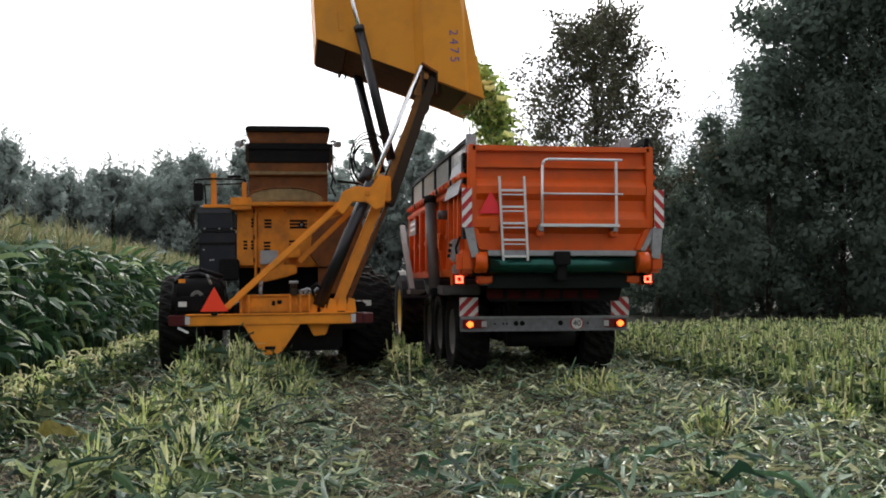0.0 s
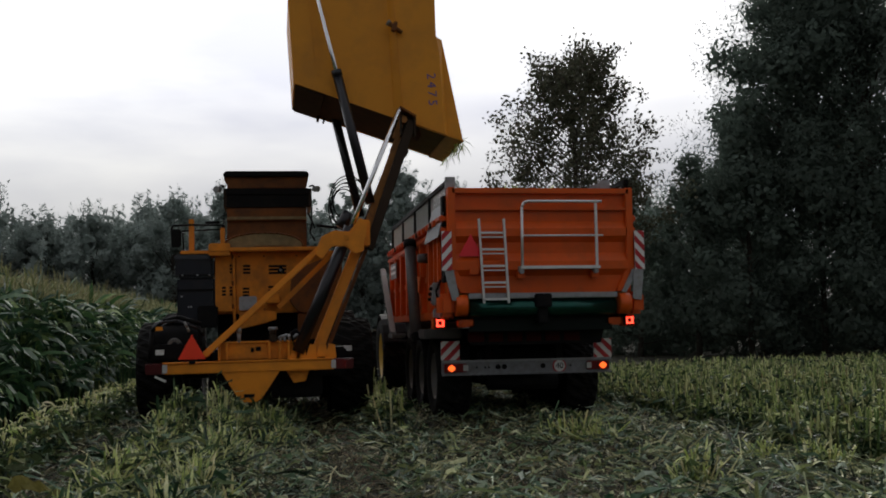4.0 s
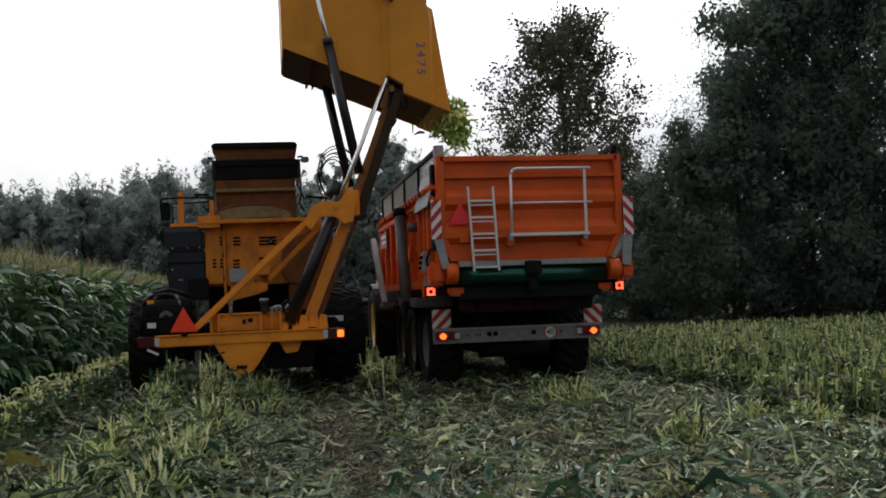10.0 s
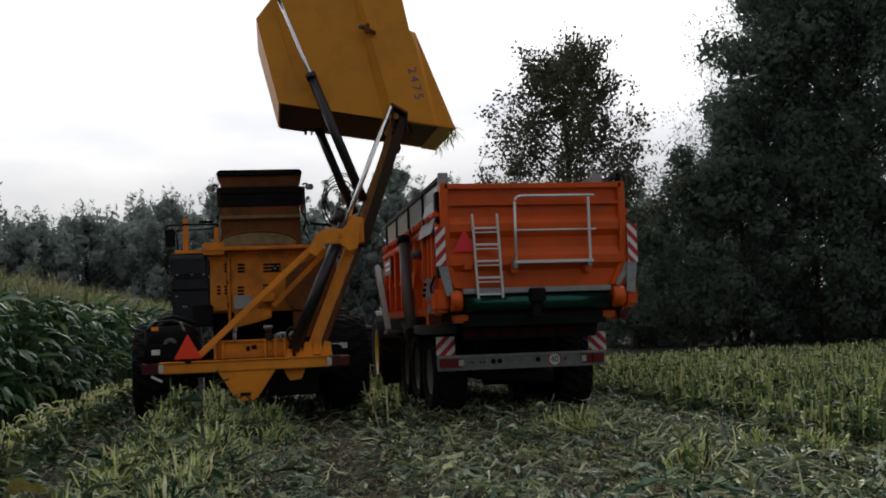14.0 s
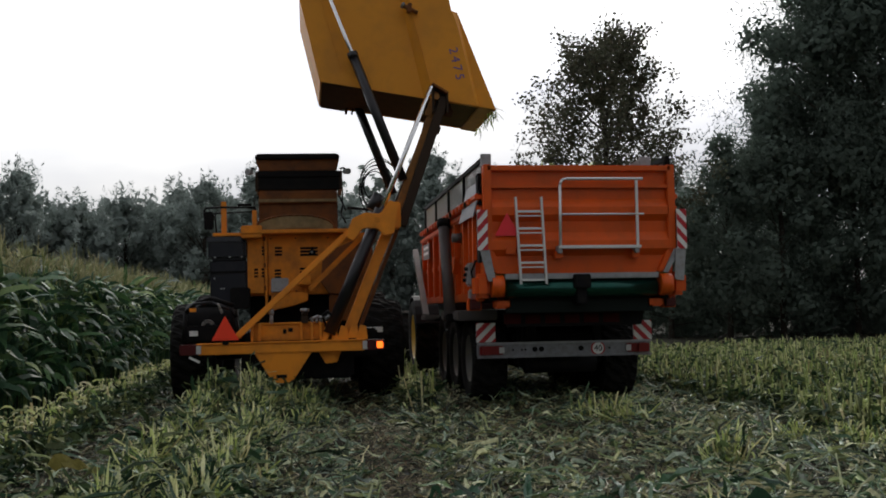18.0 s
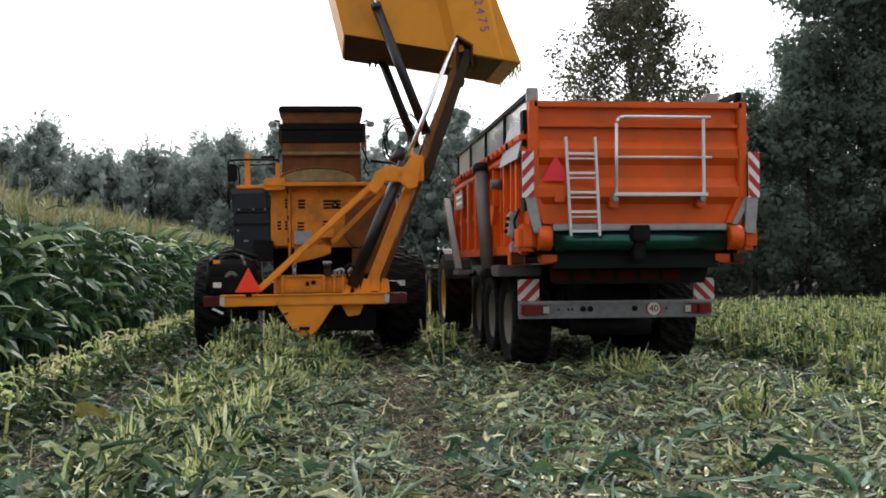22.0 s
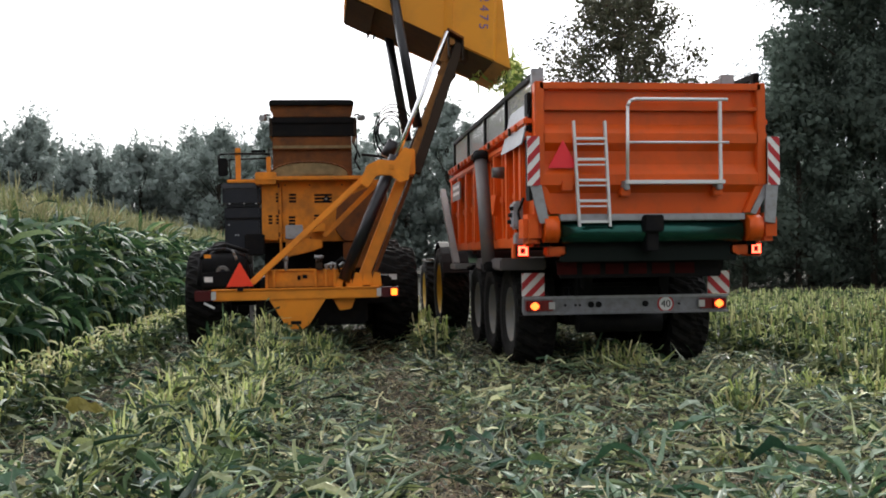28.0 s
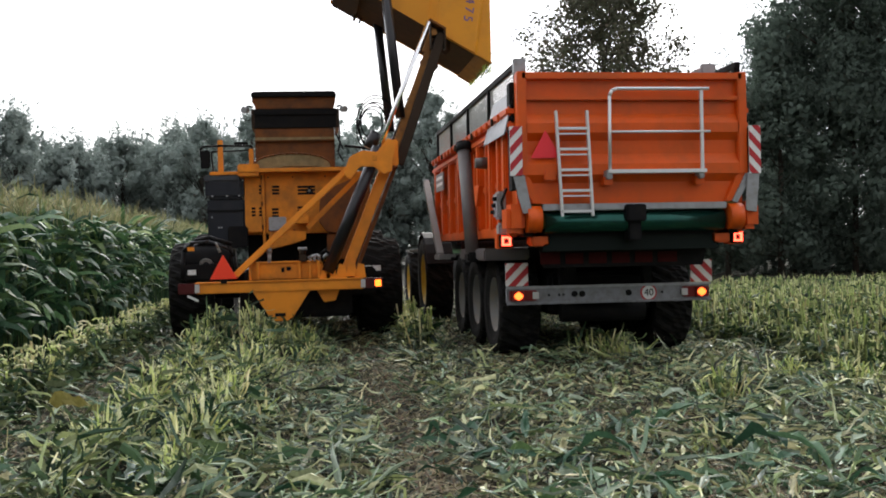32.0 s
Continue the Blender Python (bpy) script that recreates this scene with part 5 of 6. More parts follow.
    for pts, r, m in (([(-1.72, 14.35, 1.0), (-1.7, 14.4, 1.38), (-1.55, 14.4, 1.52), (-1.35, 14.4, 1.57), (-1.05, 14.45, 1.47)], 0.03, M_BLACK), ([(-1.68, 14.6, 1.05), (-1.62, 14.6, 1.42), (-1.45, 14.6, 1.5), (-1.1, 14.6, 1.44)], 0.024, M_BLACK),
                      ([(-1.6, 14.38, 1.5), (-1.35, 14.36, 1.52), (-1.08, 14.4, 1.4)], 0.02, M_BARREL), ([(-1.26, 14.34, 1.5), (-1.22, 14.32, 1.42), (-1.2, 14.32, 1.36)], 0.018, M_GREYPAINT), ([(-1.1, 14.4, 1.44), (-1.02, 14.4, 1.3), (-0.98, 14.4, 1.05)], 0.02, M_BLACK)):
        hpart("hose", pipe(B(), pts, r), m, h)
    hpart("yellow_decal", box(B(), -1.64, -1.55, 14.33, 14.35, 1.39, 1.44), M_YELLOW, h)
    hpart("white_label", box(B(), -1.64, -1.53, 14.3, 14.32, 1.06, 1.13), M_WHITE, h)
    hpart("battery_case", box(B(), -1.74, -1.1, 14.35, 14.9, 0.98, 1.2), M_BLACK, h, "", 0.02)
    hpart("loose_strap", beam(B(), (-1.6, 13.86, 0.79), (-1.46, 13.86, 0.72), 0.03, 0.01), M_WHITE, h)
    # axle and wheels
    for x, o in ((1.08, 1), (-1.72, -1)):
        tyre_wheel(h, x - HX, 16.1 - HY, 0.76, 0.66, 0.36, M_YRIM, o)
        tyre_wheel(h, x - HX, 19.6 - HY, 0.86, 0.7, 0.42, M_YRIM, o)
    hpart("axle", rod(B(), (-1.7, 16.1, 0.76), (1.05, 16.1, 0.76), 0.11, 0.11), M_BLACK, h)
    hpart("front_axle", rod(B(), (-1.7, 19.6, 0.86), (1.05, 19.6, 0.86), 0.13, 0.13), M_BLACK, h)
    hpart("mudguard_label", box(B(), 0.95, 1.08, 15.3, 15.32, 1.02, 1.1), M_WHITE, h)
    # hose loops beside the boom
    for i in range(6):
        bm = B()
        r = 0.17 + 0.035 * i
        c = (0.96 + 0.02 * i, 14.6 + 0.05 * i, 3.14 + 0.05 * math.sin(i * 2))
        pipe(bm, [(c[0] + r * math.cos(a) * 0.9, c[1], c[2] + r * math.sin(a) * 1.25) for a in np.linspace(-0.4 + 0.2 * i, 4.6, 22)], 0.009, 6)
        hpart("hose_loop", bm, M_BLACK, h)
    bm = B()
    rod(bm, (0.9, 14.5, 2.78), (1.02, 14.5, 3.0), 0.09, 0.09, 14)
    hpart("valve_block", bm, M_BARREL, h)
    return h


def tipping_bin(h):
    """The bin: folded near wall, far wall, floor and sides round a hollow, in its own space about the tipping hinge."""
    front = [(-1.885, 0, 0.115), (-0.36, 0, 0.115), (-1.29, 0, 2.5), (-1.72, 0, 2.5), (-2.36, 0, 1.288),      # left field
             (-0.222, -0.12, 0.115), (-1.203, -0.12, 2.5), (-0.53, -0.12, 2.5), (-0.15, -0.12, 1.44), (-0.02, -0.12, 1.2), (0.40, -0.12, 0.115),
             (0.46, -0.04, 0.115), (0.04, -0.04, 1.2), (-0.05, -0.04, 1.445), (0.705, -0.04, 0.115)]
    faces = [(0, 1, 2, 3, 4), (1, 5, 6, 2), (5, 10, 9, 8, 7, 6), (10, 11, 12, 9), (9, 12, 13, 8), (11, 14, 13, 12)]
    bm = B()
    fv = [bm.verts.new(v) for v in front]
    bv = [bm.verts.new((x, 0.03, z)) for x, y, z in front]
    for f in faces:
        bm.faces.new([fv[i] for i in f])
        bm.faces.new([bv[i] for i in f[::-1]])
    rim = [0, 1, 5, 10, 11, 14, 13, 8, 7, 6, 2, 3, 4]
    for i, j in zip(rim, rim[1:] + rim[:1]):
        bm.faces.new((fv[j], fv[i], bv[i], bv[j]))
    b = part("tipping_bin", bm, M_BINPAINT, h, "large yellow steel tipping bin")
    deep = 1.8
    part("far_wall", prism(B(), [(-1.885, 0.115), (0.705, 0.115), (-0.05, 1.44), (-0.15, 1.44), (-0.53, 2.5), (-1.72, 2.5), (-2.36, 1.288)], deep - 0.03, deep), M_BINPAINT, b, "", 0.006)
    part("floor", box(B(), -1.42, 0.45, 0.03, deep - 0.03, 0.13, 0.16), M_UNDER, b, "dark brown underside of the bin")
    part("floor_end", box(B(), -1.86, -1.42, 0.03, deep, 0.095, 0.16), M_UNDER, b, "brown end of the floor", 0.01)
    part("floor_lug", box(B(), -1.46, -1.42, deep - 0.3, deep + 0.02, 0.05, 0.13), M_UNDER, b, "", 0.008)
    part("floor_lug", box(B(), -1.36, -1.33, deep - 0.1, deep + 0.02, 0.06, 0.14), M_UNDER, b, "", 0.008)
    part("lip", prism(B(), [(0.45, 0.105), (0.7, 0.1), (0.72, 0.135), (0.45, 0.15)], -0.02, deep + 0.01), M_LIPPAINT, b, "worn tipping lip", 0.004)
    part("floor_flange", box(B(), -0.05, 0.41, -0.13, -0.03, 0.1, 0.125), M_BINPAINT, b, "", 0.004)
    part("back", prism(B(), [(-1.885, 0.11), (-1.85, 0.11), (-2.32, 1.288), (-2.36, 1.288)], 0.03, deep - 0.03), M_BINPAINT, b)
    part("roof_slope", prism(B(), [(-2.36, 1.288), (-2.32, 1.27), (-1.69, 2.46), (-1.72, 2.5)], 0.03, deep - 0.03), M_BINPAINT, b)
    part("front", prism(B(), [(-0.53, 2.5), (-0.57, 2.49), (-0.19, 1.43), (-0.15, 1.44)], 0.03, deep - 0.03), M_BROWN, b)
    bm = B()
    beam(bm, (-1.585, -0.008, 0.34), (-2.06, -0.008, 1.42), 0.05, 0.016)
    part("wall_rib", bm, M_BINPAINT, b, "", 0.005)
    bm = B()
    beam(bm, (-0.222, -0.124, 0.13), (-1.2, -0.124, 2.48), 0.022, 0.016)
    part("fold_edge", bm, M_BINPAINT, b, "bare folded edge of the wall", 0.004)
    lug = part("lug", rod(B(), (-0.86, -0.18, 1.37), (-0.64, -0.18, 1.3), 0.035, 0.028), M_BROWN, b, "rusty locking pin")
    part("lug_plate", box(B(), -0.8, -0.74, -0.22, -0.12, 1.28, 1.42), M_BROWN, lug, "", 0.01)
    part("lug_end", rod(B(), (-0.89, -0.18, 1.38), (-0.85, -0.18, 1.367), 0.045, 0.045), M_GREYPAINT, lug)
    for y in (0.1, 1.5):
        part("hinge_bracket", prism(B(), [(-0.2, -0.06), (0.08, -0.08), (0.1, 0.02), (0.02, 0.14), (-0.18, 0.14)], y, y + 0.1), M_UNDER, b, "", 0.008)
    writing("2475", 0.185, M_PURPLE, b, Matrix.Translation((0.025, -0.125, 0.67)) @ Matrix.Rotation(radians(69), 4, "Y") @ Matrix.Rotation(radians(90), 4, "X"), "model_number", 1.42)
    # crop that hangs over the lip
    n = 70
    p = np.stack([0.62 + 0.1 * RNG.random(n), 0.1 + 1.6 * RNG.random(n) ** 1.5, 0.1 + 0.12 * RNG.random(n) ** 2], 1)
    bits = [blades(p, RNG.normal(0, 0.7, n), RNG.normal(-0.3, 0.5, n), 0.1 + 0.2 * RNG.random(n), 0.012 + 0.018 * RNG.random(n), RNG.normal(1.2, 0.6, n), 3)]
    tagged(heap("hanging_crop", bits, M_CROP, b), "", "", "", "stuff")
    return b


def tilt_ram(h, y):
    """A tilt cylinder: barrel and rod, each along its own z axis."""
    bm = B()
    rod(bm, (0, 0, 0), (0, 0, 1.95), 0.07, 0.07, 18)
    rod(bm, (0, 0, 1.89), (0, 0, 1.98), 0.076, 0.076, 18)
    barrel = part("tilt_cylinder", bm, M_BARREL, h, "black tilt cylinder")
    bm = B()
    rod(bm, (0, 0, -2.2), (0, 0, 0), 0.033, 0.033, 14)
    box(bm, -0.05, 0.05, -0.04, 0.04, -0.05, 0.06)
    piston = part("tilt_rod", bm, M_CHROME, h, "chrome tilt rod")
    return barrel, piston, y


HARVESTER = harvester()
BIN = tipping_bin(HARVESTER)
RAMS = [tilt_ram(HARVESTER, 0.0), tilt_ram(HARVESTER, 1.75)]


# ---- trailer ----
TX, TY = 3.42, 13.0
INSERTS = []   # lamp inserts and their seats


def trailer():
    t = thing("tipping_trailer", "orange three-axle conveyor-floor trailer with mesh-topped sides", "trailer", pose(TX, TY, 0, 0, 0.5, 0))
    L = 6.6
    # tailgate: flat sheet between posts, stepped ribs, a tapered foot
    # pressed sheet: the profile runs straight across the gate
    prof = [(0.04, 3.08), (0.04, 2.70), (-0.03, 2.60), (-0.03, 2.50), (0.04, 2.42), (0.04, 2.28), (-0.035, 2.17), (-0.035, 2.06)]
    bm = B()
    pts = prof + [(0.04, 1.98), (0.04, 1.76)]
    half = [1.17] * len(prof) + [1.135, 1.04]
    front = [[bm.verts.new((s * w, y, z)) for s in (-1, 1)] for (y, z), w in zip(pts, half)]
    back = [[bm.verts.new((s * w, 0.09, z)) for s in (-1, 1)] for (y, z), w in zip(pts, half)]
    for k in range(len(pts) - 1):
        bm.faces.new((front[k][0], front[k][1], front[k + 1][1], front[k + 1][0]))
        bm.faces.new((back[k][1], back[k][0], back[k + 1][0], back[k + 1][1]))
        bm.faces.new((front[k][0], front[k + 1][0], back[k + 1][0], back[k][0]))
        bm.faces.new((front[k][1], back[k][1], back[k + 1][1], front[k + 1][1]))
    bm.faces.new((front[0][1], front[0][0], back[0][0], back[0][1]))
    bm.faces.new((front[-1][0], front[-1][1], back[-1][1], back[-1][0]))
    gate = part("tailgate", bm, M_ORANGE, t, "orange steel tailgate with pressed bands")
    for z0, z1, d in ((2.84, 2.885, 0.05), (3.06, 3.13, 0.06)):
        part("rib", box(B(), -1.2, 1.2, 0.02 - d, 0.03, z0, z1), M_ORANGE, gate, "", 0.006)
    for s in (-1, 1):
        part("corner_post", box(B(), s * 1.2 - 0.05, s * 1.2 + 0.05, -0.04, 0.12, 2.05, 3.14), M_ORANGE, t, "", 0.01)
        part("corner_foot", prism(B(), [(s * 1.25, 2.06), (s * 1.14, 2.06), (s * 1.0, 1.76), (s * 1.1, 1.76)], -0.02, 0.1), M_ORANGE, t, "", 0.008)
    # side walls with ribs, mesh tops
    for s in (-1, 1):
        wall = part("side_wall", box(B(), s * 1.21 - 0.03, s * 1.21 + 0.03, 0.1, L, 1.45, 2.78), M_ORANGE, t, "orange ribbed side wall", 0.006)
        for k in range(8):
            y = 0.4 + k * 0.84
            part("side_rib", box(B(), s * 1.27 - 0.05, s * 1.27 + 0.05, y, y + 0.16, 1.5, 2.62), M_ORANGE, wall, "", 0.02)
            if k < 7:
                part("thin_rib", box(B(), s * 1.25 - 0.025, s * 1.25 + 0.025, y + 0.5, y + 0.54, 1.5, 2.62), M_ORANGE, wall, "", 0.008)
                part("panel_band", box(B(), s * 1.245 - 0.015, s * 1.245 + 0.015, y + 0.16, y + 0.84, 1.98, 2.06), M_ORANGE, wall, "", 0.008)
        part("top_rail", box(B(), s * 1.28 - 0.06, s * 1.28 + 0.06, 0.1, L, 2.7, 2.79), M_ORANGE, wall, "", 0.02)
        part("second_rail", box(B(), s * 1.28 - 0.05, s * 1.28 + 0.05, 0.1, L, 2.56, 2.64), M_ORANGE, wall, "", 0.02)
        for k in range(17):
            y = 0.5 + k * 0.36
            part("hook", box(B(), s * 1.35 - 0.015, s * 1.35 + 0.015, y, y + 0.06, 2.68, 2.76), M_DARKARM if k % 4 == 1 else M_ORANGE, wall, "", 0.006)
        part("bottom_rail", box(B(), s * 1.25 - 0.05, s * 1.25 + 0.05, 0.3, L, 1.42, 1.54), M_ORANGE, wall, "", 0.012)
        ext = part("mesh_frame", box(B(), s * 1.21 - 0.03, s * 1.21 + 0.03, 0.08, L, 3.2, 3.27), M_BLACK, t, "black frame of the mesh extension", 0.008)
        part("lower_bar", box(B(), s * 1.21 - 0.03, s * 1.21 + 0.03, 0.1, L, 2.8, 2.85), M_GALV, ext, "", 0.006)
        for k in range(5):
            y = 0.1 + k * (L - 0.16) / 4
            part("mesh_post", box(B(), s * 1.21 - 0.035, s * 1.21 + 0.035, y, y + 0.07, 2.8, 3.24), M_BLACK, ext, "", 0.006)
        for k in range(4):
            y0, y1 = 0.17 + k * (L - 0.16) / 4, 0.1 + (k + 1) * (L - 0.16) / 4
            bm = B()
            for i in range(10):
                z = 2.87 + i * 0.034
                box(bm, s * 1.21 - 0.002, s * 1.21 + 0.002, y0, y1, z, z + 0.004)
            for i in range(30):
                y = y0 + (y1 - y0) * (i + 0.5) / 30
                box(bm, s * 1.21 - 0.003, s * 1.21 + 0.003, y - 0.002, y + 0.002, 2.85, 3.2)
            part("mesh_panel", bm, M_MESH, ext, "grey wire mesh")
    part("mesh_end_post", box(B(), -1.26, -1.13, 0.06, 0.14, 3.12, 3.29), M_GALV, t, "", 0.006)
    part("mesh_end_post", box(B(), 0.95, 1.1, 0.42, 0.5, 3.1, 3.31), M_GALV, t, "", 0.006)
    part("deflector", prism(B(), [(0.62, 3.12), (0.96, 3.12), (0.96, 3.28)], 0.44, 0.47), M_GALV, t, "grey triangular gusset")
    part("front_wall", box(B(), -1.2, 1.2, L - 0.06, L, 1.45, 3.24), M_ORANGE, t, "", 0.01)
    part("floor", box(B(), -1.18, 1.18, 0.1, L - 0.06, 1.42, 1.5), M_BLACK, t)
    part("grey_flap", prism(B(), [(-1.37, 2.5), (-1.355, 2.5), (-1.235, 2.98), (-1.25, 2.98)], 0.12, 1.35), M_GALV, t, "dusty grey sheet at the wall top", 0.004)
    plate = part("name_plate", box(B(), -1.335, -1.315, 5.2, 6.1, 2.22, 2.5), M_GREYPAINT, t, "grey name plate with white bars", 0.006)
    for z in (2.3, 2.4):
        part("name_bar", box(B(), -1.338, -1.334, 5.3, 6.0, z, z + 0.05), M_WHITE, plate)
    # side stanchions: the tipping ram guard and the front stay
    bm = B()
    rod(bm, (-1.42, 2.0, 1.22), (-1.42, 2.55, 2.6), 0.085, 0.085, 18)
    ram = part("side_ram", bm, M_RAM, t, "thick grey-brown side ram", 0)
    part("ram_head", rod(B(), (-1.42, 2.53, 2.55), (-1.42, 2.57, 2.66), 0.1, 0.1, 18), M_BLACK, ram)
    part("ram_foot", box(B(), -1.5, -1.3, 1.85, 2.15, 1.14, 1.26), M_BLACK, ram, "", 0.02)
    bm = B()
    beam(bm, (-1.4, 5.2, 1.2), (-1.4, 6.9, 2.45), 0.1, 0.1)
    part("front_stay", bm, M_GREYPAINT, t, "slanting grey stay", 0.01)
    part("stay_foot", box(B(), -1.46, -1.2, 4.9, 5.5, 1.14, 1.22), M_GREYPAINT, t, "", 0.01)
    part("mudguard", box(B(), -1.4, -0.85, 1.3, 3.2, 1.16, 1.3), M_RAM, t, "", 0.02)
    part("catwalk", box(B(), -1.3, -0.8, 4.9, 6.4, 1.12, 1.2), M_BLACK, t, "", 0.02)
    bm = prism(B(), [(0.0, 0.0), (0.34, 0.02), (0.3, -0.2), (0.2, -0.24)], -0.03, 0.03)
    bmesh.ops.transform(bm, matrix=Matrix.Translation((-1.38, 1.5, 2.05)) @ Matrix.Rotation(math.pi / 2, 4, "Z"), verts=bm.verts)
    part("side_bracket", bm, M_ORANGE, t, "orange triangular bracket", 0.006)
    part("side_knob", rod(B(), (-1.3, 1.55, 2.32), (-1.44, 1.55, 2.32), 0.075, 0.06, 14), M_RAM, t)
    valve = part("valve_box", box(B(), -1.4, -1.28, 0.4, 0.66, 1.62, 1.92), M_GALV, t, "grey valve box", 0.025)
    for k in range(3):
        part("valve_knob", rod(B(), (-1.4, 0.45 + 0.07 * k, 1.84 - 0.07 * k), (-1.44, 0.45 + 0.07 * k, 1.84 - 0.07 * k), 0.025, 0.02, 8), M_BLACK, valve)
    part("lower_valve", box(B(), -1.38, -1.28, 0.42, 0.6, 1.44, 1.58), M_GALV, t, "", 0.02)
    part("rear_support", box(B(), -1.33, -1.25, 0.7, 0.8, 1.4, 2.56), M_ORANGE, t, "", 0.012)
    for k in range(4):
        bm = B()
        pipe(bm, [(-1.3, 0.35 + 0.07 * k, 1.95), (-1.36, 0.38 + 0.07 * k, 1.8), (-1.33, 0.36 + 0.07 * k, 1.62), (-1.28, 0.45 + 0.06 * k, 1.5)], 0.014, 6)
        part("air_line", bm, M_BLACK if k != 1 else M_RED, t)
    # ladder and guard rail on the tailgate
    bm = B()
    lad = part("ladder", bm, M_ALU, t, "bare aluminium ladder")
    for x0, x1 in ((-0.86, -0.81), (-0.53, -0.485)):
        part("stile", beam(B(), (x0, -0.1, 2.72), (x1, -0.1, 1.62), 0.028, 0.05), M_ALU, lad, "", 0.004)
    for k in range(5):
        z = 1.66 + k * 0.215
        dx = -0.045 * (z - 1.62) / 1.1
        part("rung", box(B(), -0.82 + dx, -0.49 + dx, -0.125, -0.075, z, z + 0.028), M_ALU, lad, "", 0.004)
        if k:
            part("rung", box(B(), -0.82 + dx, -0.49 + dx, -0.125, -0.075, z - 0.05, z - 0.034), M_ALU, lad, "", 0.003)
    bm = B()
    pipe(bm, [(-0.3, -0.13, 2.08), (-0.29, -0.13, 2.87), (-0.265, -0.13, 2.925), (-0.21, -0.13, 2.945), (0.79, -0.13, 2.945)], 0.019, 8)
    rail = part("guard_rail", bm, M_ALU, t, "bent grey tube guard rail")
    part("rail_upright", box(B(), 0.69, 0.725, -0.14, -0.11, 2.1, 2.945), M_ALU, rail, "", 0.004)
    part("rail_bar", pipe(B(), [(-0.28, -0.13, 2.495), (0.8, -0.13, 2.495)], 0.014), M_ALU, rail)
    part("rail_tread", box(B(), -0.33, 0.74, -0.18, 0.0, 2.06, 2.1), M_ALU, rail, "", 0.006)
    for x in (-0.31, 0.69):
        part("rail_foot", box(B(), x - 0.03, x + 0.03, -0.16, 0.02, 2.0, 2.1), M_GALV, rail, "", 0.01)
        part("rail_step", box(B(), x - 0.05, x + 0.05, -0.1, 0.02, 1.94, 2.03), M_ORANGE, rail, "", 0.01)
    part("gate_bracket", box(B(), -0.98, -0.86, -0.06, 0.03, 2.0, 2.1), M_ORANGE, t, "", 0.01)
    part("warning_triangle", prism(B(), [(-1.12, 2.235), (-0.8, 2.235), (-0.96, 2.525)], -0.05, -0.035), M_CRIMSON, t, "red reflective triangle", 0.003)
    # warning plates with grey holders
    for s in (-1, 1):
        x0, x1 = (-1.35, -1.22) if s < 0 else (1.24, 1.37)
        striped("warning_plate", t, x0, x1, -0.1, 2.05, 2.56, 1.1 if s < 0 else -1.1, 3, 0.2)
        outline = [(-1.33, 2.06), (-1.2, 2.06), (-1.12, 1.66), (-1.22, 1.66)] if s < 0 else [(1.36, 2.06), (1.22, 2.06), (1.2, 1.66), (1.32, 1.64)]
        if s > 0:
            part("holder_arm", prism(B(), [(1.06, 1.76), (1.12, 1.74), (1.26, 1.98), (1.22, 2.06)], -0.055, -0.03), M_GALV, t, "", 0.004)
        part("plate_holder", prism(B(), outline, -0.09, -0.06), M_GALV, t, "grey bent plate holder", 0.006)
        part("plate_arm", box(B(), s * 1.31 - 0.02, s * 1.31 + 0.02, -0.085, 0.1, 1.9, 2.55), M_BLACK, t, "", 0.006)
        # black board put in for the shadow behind the corner post
        part("side_shadow_board", box(B(), s * 1.27 - 0.03, s * 1.27 + 0.03, 0.12, 0.28, 2.5, 3.05), M_BLACK, t, "", 0.01)
    # roller conveyor end
    roller = part("roller", rod(B(), (-0.98, 0.05, 1.565), (0.98, 0.05, 1.565), 0.115, 0.115, 32), M_GREEN, t, "dark green conveyor roller")
    part("roller_scraper", box(B(), -1.0, 1.0, -0.055, 0.06, 1.685, 1.755), M_GALV, roller, "grey steel scraper bar", 0.008)
    part("belt_apron", prism(B(), [(-0.97, 1.585), (0.97, 1.585), (0.97, 1.26), (-0.97, 1.26)], 0.12, 0.15), M_APRON, t, "dark wet rubber apron", 0.006)
    part("motor_box", box(B(), -0.13, 0.08, -0.16, 0.0, 1.56, 1.74), M_BLACK, t, "black plastic sensor box", 0.015)
    part("motor_stem", box(B(), -0.09, 0.04, -0.1, 0.1, 1.36, 1.57), M_BLACK, t, "", 0.01)
    for s in (-1, 1):
        part("bearing_housing", rod(B(), (s * 1.02, 0.0, 1.6), (s * 1.17, 0.0, 1.6), 0.14, 0.14, 22), M_ORANGE, t, "round orange bearing housing")
        part("bearing_arm", box(B(), s * 1.28 - 0.1, s * 1.28 + 0.1, -0.04, 0.3, 1.46, 1.76), M_ORANGE, t, "", 0.05)
        part("bearing_bracket", box(B(), s * 1.0 - 0.1, s * 1.0 + 0.1, 0.1, 0.35, 1.32, 1.5), M_ORANGE, t, "", 0.02)
    # lower frame, rear bumper, lamps
    part("undershield", prism(B(), [(-0.95, 1.28), (0.95, 1.28), (0.9, 1.08), (-0.9, 1.08)], 0.4, 0.46), M_BLACK, t, "", 0.006)
    bars = part("faded_lettering", box(B(), -0.94, -0.72, 0.385, 0.39, 1.12, 1.25), M_DARKRED, t, "dark red illegible lettering on the shield")
    for x0, x1 in ((-0.66, -0.46), (-0.4, -0.2), (-0.14, 0.06), (0.12, 0.32), (0.38, 0.6)):
        part("letter_bar", box(B(), x0, x1, 0.385, 0.39, 1.12, 1.24), M_DARKRED, bars)
